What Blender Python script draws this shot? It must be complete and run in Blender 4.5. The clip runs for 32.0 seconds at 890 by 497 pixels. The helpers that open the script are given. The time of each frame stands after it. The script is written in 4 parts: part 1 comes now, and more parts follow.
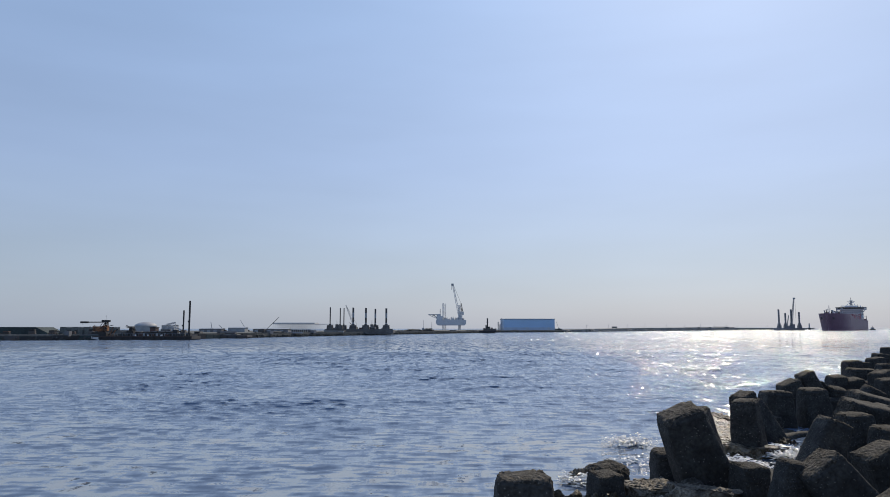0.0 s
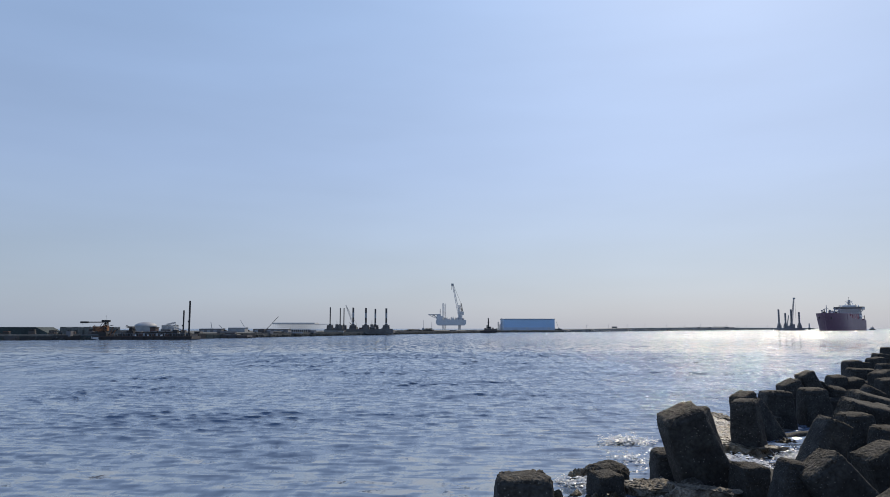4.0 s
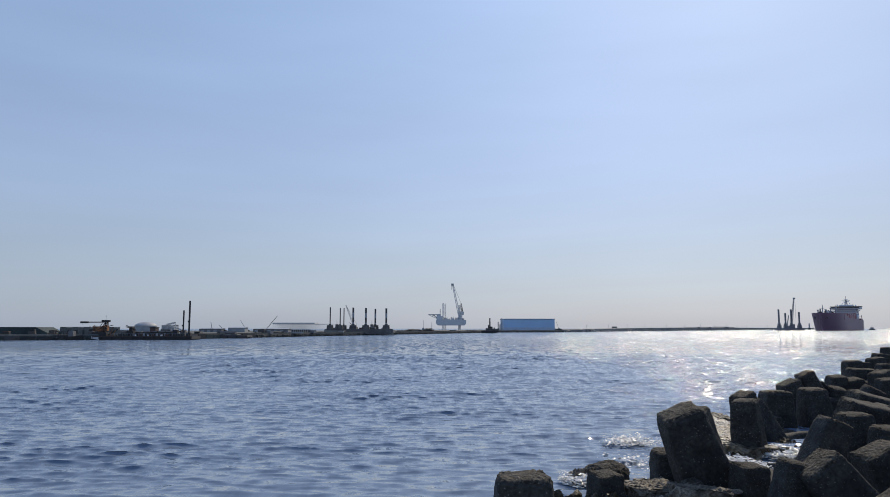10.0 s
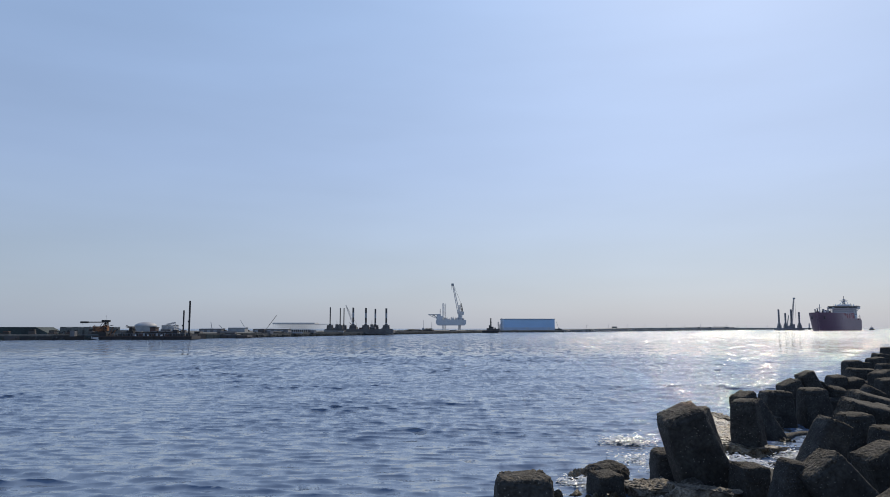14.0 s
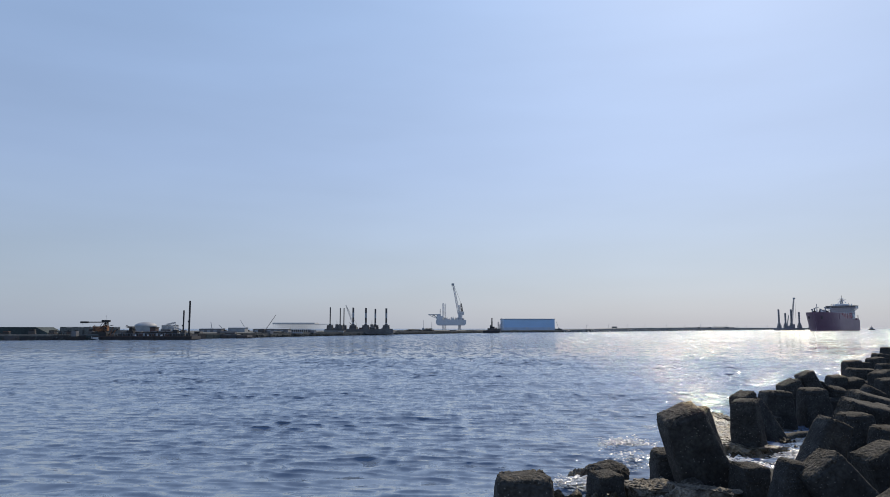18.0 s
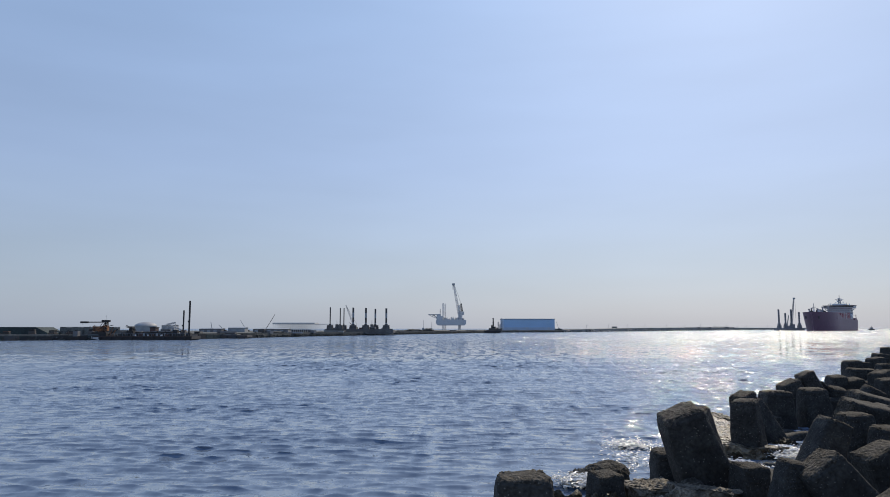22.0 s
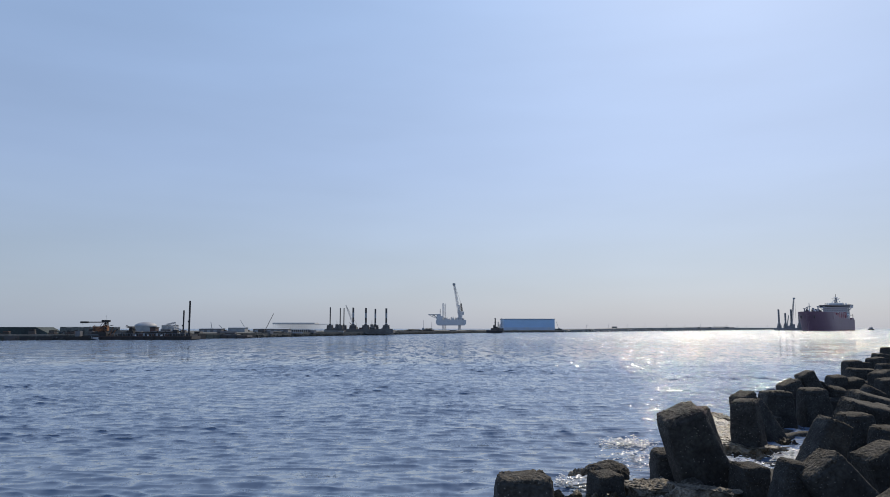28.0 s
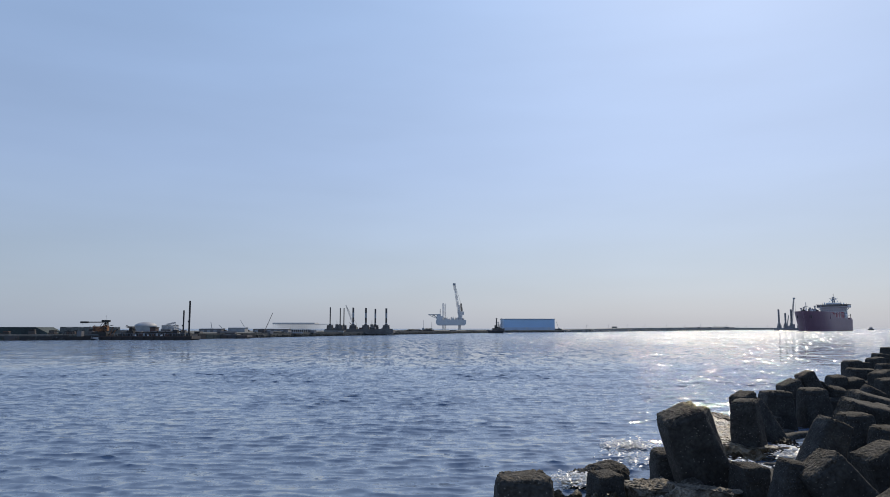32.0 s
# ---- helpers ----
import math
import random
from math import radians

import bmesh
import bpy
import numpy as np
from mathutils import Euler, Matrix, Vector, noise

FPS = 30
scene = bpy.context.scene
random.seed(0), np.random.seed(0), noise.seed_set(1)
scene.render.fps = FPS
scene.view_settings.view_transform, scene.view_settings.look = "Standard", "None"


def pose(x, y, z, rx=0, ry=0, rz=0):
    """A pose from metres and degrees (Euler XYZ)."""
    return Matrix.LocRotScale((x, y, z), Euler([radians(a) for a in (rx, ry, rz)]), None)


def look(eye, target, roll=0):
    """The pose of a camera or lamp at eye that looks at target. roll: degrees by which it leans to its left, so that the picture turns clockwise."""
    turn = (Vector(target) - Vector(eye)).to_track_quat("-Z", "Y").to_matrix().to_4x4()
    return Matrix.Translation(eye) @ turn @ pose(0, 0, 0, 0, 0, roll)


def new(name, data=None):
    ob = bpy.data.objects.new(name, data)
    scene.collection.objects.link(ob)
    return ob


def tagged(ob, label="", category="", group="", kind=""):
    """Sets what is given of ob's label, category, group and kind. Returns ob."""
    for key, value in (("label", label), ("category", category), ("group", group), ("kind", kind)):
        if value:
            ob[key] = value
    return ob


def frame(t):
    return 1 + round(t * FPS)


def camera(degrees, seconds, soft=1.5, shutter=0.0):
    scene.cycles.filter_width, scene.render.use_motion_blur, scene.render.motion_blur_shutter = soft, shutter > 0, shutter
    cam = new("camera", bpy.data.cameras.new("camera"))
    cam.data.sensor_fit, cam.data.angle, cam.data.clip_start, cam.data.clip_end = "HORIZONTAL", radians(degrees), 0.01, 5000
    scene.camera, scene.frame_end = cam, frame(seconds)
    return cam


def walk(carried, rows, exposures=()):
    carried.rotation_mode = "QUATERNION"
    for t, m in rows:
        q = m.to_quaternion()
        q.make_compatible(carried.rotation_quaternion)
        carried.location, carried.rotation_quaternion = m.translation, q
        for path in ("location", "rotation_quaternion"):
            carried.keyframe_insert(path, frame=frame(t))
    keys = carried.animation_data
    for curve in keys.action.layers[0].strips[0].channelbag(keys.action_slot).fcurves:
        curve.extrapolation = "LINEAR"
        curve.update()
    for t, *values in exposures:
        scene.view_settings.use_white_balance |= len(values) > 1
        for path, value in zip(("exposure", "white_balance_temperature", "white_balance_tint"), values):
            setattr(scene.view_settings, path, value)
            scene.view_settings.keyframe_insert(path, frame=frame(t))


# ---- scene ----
# The view looks along +y from a breakwater, 4 m above the sea.
cam = camera(64, 32.0, soft=0.6)
CAMERA_POSE = pose(0, 0, 4.0, 96.38, 0, 0)
walk(cam, [(0.0, CAMERA_POSE), (32.0, CAMERA_POSE)], exposures=[(0.0, 0.0), (32.0, 0.0)])

# ---- light ----
SUN_EL, SUN_AZ = 42.0, 26.0
world = bpy.data.worlds.new("sky")
scene.world = world
world.use_nodes = True
wn = world.node_tree
sky = wn.nodes.new("ShaderNodeTexSky")
sky.sky_type = "NISHITA"
sky.sun_disc = False
sky.sun_elevation, sky.sun_rotation = radians(SUN_EL), radians(SUN_AZ)
sky.air_density, sky.dust_density, sky.ozone_density = 1.0, 1.5, 3.0
back = wn.nodes["Background"]
back.inputs["Strength"].default_value = 1.0
wco, wsep, wramp = wn.nodes.new("ShaderNodeTexCoord"), wn.nodes.new("ShaderNodeSeparateXYZ"), wn.nodes.new("ShaderNodeValToRGB")
wn.links.new(wco.outputs["Generated"], wsep.inputs[0])
wn.links.new(wsep.outputs["Z"], wramp.inputs[0])
ramp = wramp.color_ramp
ramp.elements[0].position, ramp.elements[0].color = 0.0, (0.300, 0.358, 0.464, 1)
ramp.elements[1].position, ramp.elements[1].color = 1.0, (0.12, 0.22, 0.48, 1)
for at, colour in ((0.10, (0.288, 0.355, 0.474, 1)), (0.22, (0.274, 0.362, 0.545, 1)), (0.42, (0.235, 0.342, 0.540, 1))):
    ramp.elements.new(at).color = colour
veil, vmap = wn.nodes.new("ShaderNodeTexNoise"), wn.nodes.new("ShaderNodeMapping")
vmap.inputs["Scale"].default_value = (1.5, 1.5, 8.0)
veil.inputs["Scale"].default_value, veil.inputs["Detail"].default_value = 1.6, 3.0
wn.links.new(wco.outputs["Generated"], vmap.inputs[0])
wn.links.new(vmap.outputs[0], veil.inputs["Vector"])
vmul = wn.nodes.new("ShaderNodeMapRange")
vmul.inputs[3].default_value, vmul.inputs[4].default_value = 0.86, 1.14
wn.links.new(veil.outputs[0], vmul.inputs[0])
# a thin sheet of high cloud, brightest below the sun
glow, power, lobe, veiled = wn.nodes.new("ShaderNodeVectorMath"), wn.nodes.new("ShaderNodeMath"), wn.nodes.new("ShaderNodeMapRange"), wn.nodes.new("ShaderNodeMath")
glow.operation, power.operation, veiled.operation = "DOT_PRODUCT", "POWER", "MULTIPLY"
glow.inputs[1].default_value = (math.sin(radians(13)) * math.cos(radians(31)), math.cos(radians(13)) * math.cos(radians(31)), math.sin(radians(31)))
wn.links.new(wco.outputs["Generated"], glow.inputs[0])
wn.links.new(glow.outputs["Value"], power.inputs[0])
power.inputs[1].default_value, power.use_clamp = 11.0, True
lobe.inputs[3].default_value, lobe.inputs[4].default_value = 0.93, 1.26
wn.links.new(power.outputs[0], lobe.inputs[0])
wn.links.new(lobe.outputs[0], veiled.inputs[0])
wn.links.new(vmul.outputs[0], veiled.inputs[1])
haze, total, clear = wn.nodes.new("ShaderNodeVectorMath"), wn.nodes.new("ShaderNodeVectorMath"), wn.nodes.new("ShaderNodeVectorMath")
haze.operation, clear.operation, total.operation = "SCALE", "SCALE", "ADD"
wn.links.new(wramp.outputs[0], haze.inputs[0])
wn.links.new(veiled.outputs[0], haze.inputs["Scale"])
wn.links.new(sky.outputs[0], clear.inputs[0])
clear.inputs["Scale"].default_value = 0.028
wn.links.new(haze.outputs[0], total.inputs[0])
wn.links.new(clear.outputs[0], total.inputs[1])
wn.links.new(total.outputs[0], back.inputs[0])

sun_data = bpy.data.lights.new("sun", "SUN")
sun_data.energy, sun_data.angle, sun_data.color = 3.2, radians(1.5), (1.0, 0.86, 0.65)  # veiled by thin cloud
sun = new("sun", sun_data)
SUN_DIR = Vector((math.sin(radians(SUN_AZ)) * math.cos(radians(SUN_EL)),
                  math.cos(radians(SUN_AZ)) * math.cos(radians(SUN_EL)), math.sin(radians(SUN_EL))))
sun.matrix_world = look(SUN_DIR * 300, (0, 0, 0))


# ---- materials ----
def surface(name, colour, rough=0.7, metal=0.0, vary=0.25, fine=6.0, coarse=0.5, bump=0.02, other=None, island=0.0):
    """A painted or raw surface: base colour, a second tint in coarse stains, fine grain in tone, roughness and relief."""
    m = bpy.data.materials.new(name)
    m.use_nodes = True
    nt = m.node_tree
    n, l = nt.nodes, nt.links
    bsdf = n["Principled BSDF"]
    co = n.new("ShaderNodeTexCoord")
    big, small = n.new("ShaderNodeTexNoise"), n.new("ShaderNodeTexNoise")
    for node, scale, detail in ((big, coarse, 5), (small, fine, 6)):
        node.inputs["Scale"].default_value, node.inputs["Detail"].default_value = scale, detail
        l.new(co.outputs["Object"], node.inputs["Vector"])
    mix = n.new("ShaderNodeMix")
    mix.data_type = "RGBA"
    c2 = other or tuple(c * (1 - vary) for c in colour)
    mix.inputs[6].default_value, mix.inputs[7].default_value = (*colour, 1), (*c2, 1)
    ramp = n.new("ShaderNodeMapRange")
    ramp.inputs[1].default_value, ramp.inputs[2].default_value = 0.4, 0.65
    l.new(big.outputs[0], ramp.inputs[0])
    l.new(ramp.outputs[0], mix.inputs[0])
    tone = n.new("ShaderNodeHueSaturation")
    val = n.new("ShaderNodeMapRange")
    val.inputs[1].default_value, val.inputs[2].default_value = 0.25, 0.75
    val.inputs[3].default_value, val.inputs[4].default_value = 1 - vary, 1 + vary
    l.new(small.outputs[0], val.inputs[0])
    last = val.outputs[0]
    if island:
        info, add = n.new("ShaderNodeObjectInfo"), n.new("ShaderNodeMath")
        add.operation = "MULTIPLY_ADD"
        add.inputs[1].default_value = island
        l.new(info.outputs["Random"], add.inputs[0])
        l.new(last, add.inputs[2])
        last = add.outputs[0]
    l.new(last, tone.inputs["Value"])
    l.new(mix.outputs[2], tone.inputs["Color"])
    l.new(tone.outputs[0], bsdf.inputs["Base Color"])
    bsdf.inputs["Roughness"].default_value, bsdf.inputs["Metallic"].default_value = rough, metal
    if bump:
        b = n.new("ShaderNodeBump")
        b.inputs["Distance"].default_value = bump
        b.inputs["Strength"].default_value = 0.8
        l.new(small.outputs[0], b.inputs["Height"])
        l.new(b.outputs[0], bsdf.inputs["Normal"])
    return m


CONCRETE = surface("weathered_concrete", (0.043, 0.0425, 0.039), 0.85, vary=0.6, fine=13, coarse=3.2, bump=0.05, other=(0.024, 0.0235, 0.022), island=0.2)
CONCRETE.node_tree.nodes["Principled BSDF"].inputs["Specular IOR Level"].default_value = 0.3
# Worn tip aggregate, lightened: sunlight on the tops is partly in its colour.
AGGREGATE = surface("sunlit_worn_aggregate", (0.062, 0.056, 0.046), 0.9, vary=0.75, fine=14, coarse=3.0, bump=0.15, other=(0.020, 0.018, 0.014), island=0.2)
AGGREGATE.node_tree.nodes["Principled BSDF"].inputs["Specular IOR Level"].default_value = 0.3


def speckle(m, colour, scale, size, share):
    """Small pale crusts (barnacles, broken aggregate) scattered over a surface."""
    n, l = m.node_tree.nodes, m.node_tree.links
    bsdf = n["Principled BSDF"]
    co, cell, dot, some, both, mix = (n.new(k) for k in ("ShaderNodeTexCoord", "ShaderNodeTexVoronoi", "ShaderNodeMath", "ShaderNodeMath", "ShaderNodeMath", "ShaderNodeMix"))
    mix.data_type = "RGBA"
    cell.inputs["Scale"].default_value = scale
    l.new(co.outputs["Object"], cell.inputs["Vector"])
    dot.operation, some.operation, both.operation = "LESS_THAN", "LESS_THAN", "MULTIPLY"
    dot.inputs[1].default_value, some.inputs[1].default_value = size, share
    sep = n.new("ShaderNodeSeparateColor")
    l.new(cell.outputs["Color"], sep.inputs[0])
    l.new(cell.outputs["Distance"], dot.inputs[0])
    l.new(sep.outputs[0], some.inputs[0])
    l.new(dot.outputs[0], both.inputs[0])
    l.new(some.outputs[0], both.inputs[1])
    l.new(both.outputs[0], mix.inputs[0])
    l.new(bsdf.inputs["Base Color"].links[0].from_socket, mix.inputs[6])
    mix.inputs[7].default_value = (*colour, 1)
    l.new(mix.outputs[2], bsdf.inputs["Base Color"])


speckle(CONCRETE, (0.19, 0.18, 0.155), 22.0, 0.26, 0.16)
speckle(AGGREGATE, (0.14, 0.125, 0.10), 24.0, 0.34, 0.22)
WRACK = surface("seaweed_rock", (0.055, 0.04, 0.02), 0.5, vary=0.6, fine=9, coarse=2.5, bump=0.14, other=(0.02, 0.016, 0.010))
WRACK.node_tree.nodes["Principled BSDF"].inputs["Specular IOR Level"].default_value = 0.3
# Wet brown rock; sun glare off its top is put into the pale colour.
WET_ROCK = surface("glare_wet_rock", (0.24, 0.19, 0.12), 0.32, vary=0.6, fine=7, coarse=1.6, bump=0.16, other=(0.04, 0.032, 0.02))
# Mussel crust lightened: sun on the rock tops is painted into it.
MUSSEL = surface("sunlit_mussel_bed", (0.22, 0.19, 0.145), 0.6, vary=0.7, fine=16, coarse=4.0, bump=0.14, other=(0.07, 0.058, 0.044))
MUSSEL.node_tree.nodes["Principled BSDF"].inputs["Specular IOR Level"].default_value = 0.3
speckle(MUSSEL, (0.15, 0.13, 0.10), 22.0, 0.3, 0.18)
QUAY = surface("quay_concrete", (0.10, 0.104, 0.098), 0.9, vary=0.3, fine=1.2, coarse=0.08, bump=0.1, other=(0.06, 0.064, 0.058))
MOLE_STONE = surface("pale_concrete", (0.34, 0.335, 0.32), 0.9, vary=0.25, fine=0.6, coarse=0.05, bump=0.1, other=(0.24, 0.235, 0.225))
STORM = surface("grey_precast_concrete", (0.16, 0.164, 0.152), 0.9, vary=0.3, fine=1.2, coarse=0.15, other=(0.14, 0.142, 0.135))
# Breakwater stone in a lighter grey, with distance haze put into the colour.
MOLE_ROCK = surface("breakwater_stone", (0.25, 0.25, 0.235), 0.9, vary=0.3, fine=0.4, coarse=0.04, bump=0.1, other=(0.19, 0.19, 0.18))
# Rig paint lightened so that distance haze is in the colour.
RIG = surface("hazed_rig_paint", (0.25, 0.25, 0.26), 0.6, vary=0.25, fine=0.6, coarse=0.1)
RUBBLE = surface("rubble", (0.075, 0.076, 0.070), 0.9, vary=0.4, fine=2, coarse=0.2, bump=0.1)
# Dark steel lifted in tone for distance; the haze is painted in.
STEEL_DARK = surface("dark_steel", (0.075, 0.075, 0.08), 0.6, 0.1, other=(0.10, 0.075, 0.06))
STEEL_NEAR = surface("blackened_steel", (0.028, 0.028, 0.031), 0.6, 0.1, vary=0.35, other=(0.04, 0.034, 0.03))
STEEL_GREY = surface("grey_paint", (0.30, 0.33, 0.36), 0.5, other=(0.24, 0.25, 0.27))
STEEL_PALE = surface("pale_paint", (0.61, 0.60, 0.59), 0.5, vary=0.12)
WHITE = surface("white_paint", (0.78, 0.79, 0.8), 0.5, vary=0.08)
RUST = surface("rust_red_paint", (0.105, 0.06, 0.048), 0.65, vary=0.4, other=(0.06, 0.046, 0.042))
# Barge paints greyed and paled: distance haze is put into both colours.
BARGE = surface("grey_brown_barge_paint", (0.15, 0.142, 0.136), 0.65, vary=0.3, fine=1.5, coarse=0.3, other=(0.085, 0.08, 0.077))
BARGE_PALE = surface("hazed_barge_paint", (0.26, 0.258, 0.255), 0.6, vary=0.25, fine=1.2, coarse=0.3, other=(0.14, 0.135, 0.13))
ORANGE = surface("orange_paint", (0.30, 0.13, 0.05), 0.6, other=(0.10, 0.06, 0.04))
BLUE = surface("blue_cladding", (0.43, 0.63, 0.87), 0.5, vary=0.1, fine=2, coarse=0.05, bump=0.01)
BLUE_LOW = surface("pale_blue_cladding", (0.46, 0.56, 0.70), 0.5, vary=0.1)
# Vessel paint this pale because distance haze is put into the colour.
JACKUP = surface("haze_pale_hull_paint", (0.64, 0.64, 0.64), 0.5, vary=0.15)
HULL = surface("maroon_hull_paint", (0.200, 0.110, 0.148), 0.47, vary=0.1, fine=1.5, coarse=0.03, bump=0.004, other=(0.18, 0.098, 0.13))
# White house paint greyed; its shade is put into the colour.
HOUSE = surface("shaded_white_paint", (0.50, 0.49, 0.50), 0.5, vary=0.12, fine=0.8, coarse=0.1)
DECK_RED = surface("red_deck_paint", (0.36, 0.10, 0.13), 0.5, vary=0.2, fine=0.8, coarse=0.1, other=(0.24, 0.075, 0.10))
BOOT = surface("antifouling_paint", (0.10, 0.03, 0.04), 0.6, vary=0.2)
GREEN = surface("dark_green_netting", (0.045, 0.062, 0.062), 0.9, vary=0.3, fine=1.5, coarse=0.1)
GLASS_DARK = surface("window_glass", (0.02, 0.025, 0.03), 0.08, vary=0.05, bump=0)
TANK = surface("tank_paint", (0.34, 0.355, 0.37), 0.6, vary=0.12, fine=1.0, coarse=0.1)
# Mid grey steel of far gear, haze included in the colour.
STEEL_MID = surface("hazy_grey_steel", (0.17, 0.17, 0.18), 0.6, vary=0.2, fine=0.8, coarse=0.1)
# Black raised to dark grey; distance haze sits in the colour.
BLACK = surface("black_paint", (0.035, 0.035, 0.038), 0.5, vary=0.2)


def sea_material(name):
    """Clear dark water: the slopes of small ripples and of the wind sea, with gusts and windrows between."""
    m = bpy.data.materials.new(name)
    m.use_nodes = True
    nt = m.node_tree
    n, l = nt.nodes, nt.links
    bsdf = n["Principled BSDF"]
    bsdf.inputs["Base Color"].default_value = (0.126, 0.170, 0.240, 1)
    bsdf.inputs["IOR"].default_value = 1.45
    co, place, sep = n.new("ShaderNodeTexCoord"), n.new("ShaderNodeNewGeometry"), n.new("ShaderNodeSeparateXYZ")
    l.new(place.outputs["Position"], sep.inputs[0])

    def ramp(y0, y1, v0, v1):
        """A value that goes from v0 to v1 between two distances offshore."""
        node = n.new("ShaderNodeMapRange")
        for k, v in zip((1, 2, 3, 4), (y0, y1, v0, v1)):
            node.inputs[k].default_value = v
        l.new(sep.outputs["Y"], node.inputs[0])
        return node.outputs[0]

    def noise_of(sx, sy, scale, detail, rough, turned=0.0):
        place_at, tex = n.new("ShaderNodeMapping"), n.new("ShaderNodeTexNoise")
        place_at.inputs["Scale"].default_value, place_at.inputs["Rotation"].default_value = (sx, sy, 1.0), (0, 0, radians(turned))
        for key, v in (("Scale", scale), ("Detail", detail), ("Roughness", rough)):
            tex.inputs[key].default_value = v
        l.new(co.outputs["Object"], place_at.inputs["Vector"])
        l.new(place_at.outputs[0], tex.inputs["Vector"])
        return tex

    def math_of(op, a, b):
        node = n.new("ShaderNodeMath")
        node.operation = op
        for k, v in enumerate((a, b)):
            if isinstance(v, float):
                node.inputs[k].default_value = v
            else:
                l.new(v, node.inputs[k])
        return node.outputs[0]

    def vector_of(op, a, b, scale=None):
        node = n.new("ShaderNodeVectorMath")
        node.operation = op
        for k, v in enumerate((a, b)):
            if isinstance(v, tuple):
                node.inputs[k].default_value = v
            elif v is not None:
                l.new(v, node.inputs[k])
        if scale is not None:
            l.new(scale, node.inputs["Scale"])
        return node.outputs[0]

    # gusts: wide patches of rougher and smoother water, with longer streaks far out
    gust = n.new("ShaderNodeMapRange")
    for k, v in zip((1, 2, 3, 4), GUST):
        gust.inputs[k].default_value = v
    l.new(noise_of(0.35, 1.0, 0.05, 4.0, 0.6, 8).outputs[0], gust.inputs[0])
    streak = n.new("ShaderNodeMapRange")
    for k, v in zip((1, 2, 3, 4), STREAK):
        streak.inputs[k].default_value = v
    l.new(noise_of(0.02, 0.016, 1.0, 6.0, 0.7).outputs[0], streak.inputs[0])
    l.new(ramp(*GLOSS), bsdf.inputs["Roughness"])
    # farther out the short waves are too many to tell apart: they are left to the facets below
    calm = ramp(24.0, 75.0, 0.0, 0.75)
    last = vector_of("ADD", vector_of("SCALE", place.outputs["Normal"], None, math_of("SUBTRACT", 1.0, calm)), vector_of("SCALE", (0.0, 0.0, 1.0), None, calm))
    # facets as slopes: stretch, scale, octaves, evenness of the octaves, slopes across and along, where they begin and end
    for sx, sy, scale, detail, rough, kx, ky, reach in FACETS:
        tex = noise_of(sx, sy, scale, detail, rough, 33)
        slope = vector_of("MULTIPLY", vector_of("SUBTRACT", tex.outputs["Color"], (0.5, 0.5, 0.5)), (kx, ky, 0.0))
        last = vector_of("ADD", last, vector_of("SCALE", slope, None, math_of("MULTIPLY", math_of("MULTIPLY", ramp(reach[0], reach[1], 0.10, 1.0), ramp(reach[2], reach[3], 1.0, 0.0)), gust.outputs[0])))
    # far out only the wave fronts that lean shoreward are seen
    last = vector_of("ADD", last, vector_of("SCALE", LEAN, None, math_of("MULTIPLY", ramp(50.0, 180.0, 0.0, 1.0), streak.outputs[0])))
    l.new(vector_of("NORMALIZE", last, None), bsdf.inputs["Normal"])
    return m


GUST, STREAK = (0.3, 0.7, 0.65, 1.3), (0.3, 0.7, 0.5, 1.5)
GLOSS, LEAN = (40.0, 300.0, 0.03, 0.14), (-0.015, -0.095, 0.0)
FACETS = ((0.42, 1.0, 3.4, 0.4, 0.5, 0.28, 1.0, (-20.0, -10.0, 25.0, 75.0)),
          (1.2, 1.0, 8.0, 2.0, 0.8, 1.5, 1.5, (17.0, 48.0, 90.0, 200.0)),
          (1.0, 0.22, 1.0, 2.0, 0.6, 1.0, 2.5, (50.0, 100.0, 230.0, 450.0)),
          (5.0, 1.0, 1.0, 2.0, 0.65, 1.9, 2.0, (40.0, 90.0, 120.0, 300.0)),
          (3.4, 0.1, 1.0, 2.0, 0.65, 2.2, 2.4, (90.0, 180.0, 300.0, 700.0)),
          (1.7, 0.02, 1.0, 2.0, 0.65, 2.3, 2.6, (220.0, 500.0, 5000.0, 6000.0)))
SEA = sea_material("sea_water")


# ---- building helpers ----
def part(name, bm, material, parent, label=""):
    me = bpy.data.meshes.new(name)
    bm.to_mesh(me)
    bm.free()
    me.materials.append(material)
    ob = new(name, me)
    ob.parent = parent
    if label:
        ob["label"] = label
    return ob


def thing(name, m, label, category, group=""):
    ob = new(name)
    ob.matrix_world = m
    return tagged(ob, label, category, group)


def box(bm, x0, x1, y0, y1, z0, z1, bevel=0.0):
    r = bmesh.ops.create_cube(bm, size=1.0, matrix=Matrix.LocRotScale(((x0 + x1) / 2, (y0 + y1) / 2, (z0 + z1) / 2), None, (abs(x1 - x0), abs(y1 - y0), abs(z1 - z0))))
    if bevel:
        bmesh.ops.bevel(bm, geom=list({e for v in r["verts"] for e in v.link_edges}), offset=bevel, segments=2, affect="EDGES")
    return bm


def boxed(x0, x1, y0, y1, z0, z1, bevel=0.0):
    return box(bmesh.new(), x0, x1, y0, y1, z0, z1, bevel)


def rod(bm, a, b, r, r2=None, seg=8):
    a, b = Vector(a), Vector(b)
    d = b - a
    m = Matrix.Translation((a + b) / 2) @ d.to_track_quat("Z", "Y").to_matrix().to_4x4()
    bmesh.ops.create_cone(bm, cap_ends=True, segments=seg, radius1=r, radius2=r if r2 is None else r2, depth=d.length, matrix=m)
    return bm


def rodded(a, b, r, r2=None, seg=8):
    return rod(bmesh.new(), a, b, r, r2, seg)


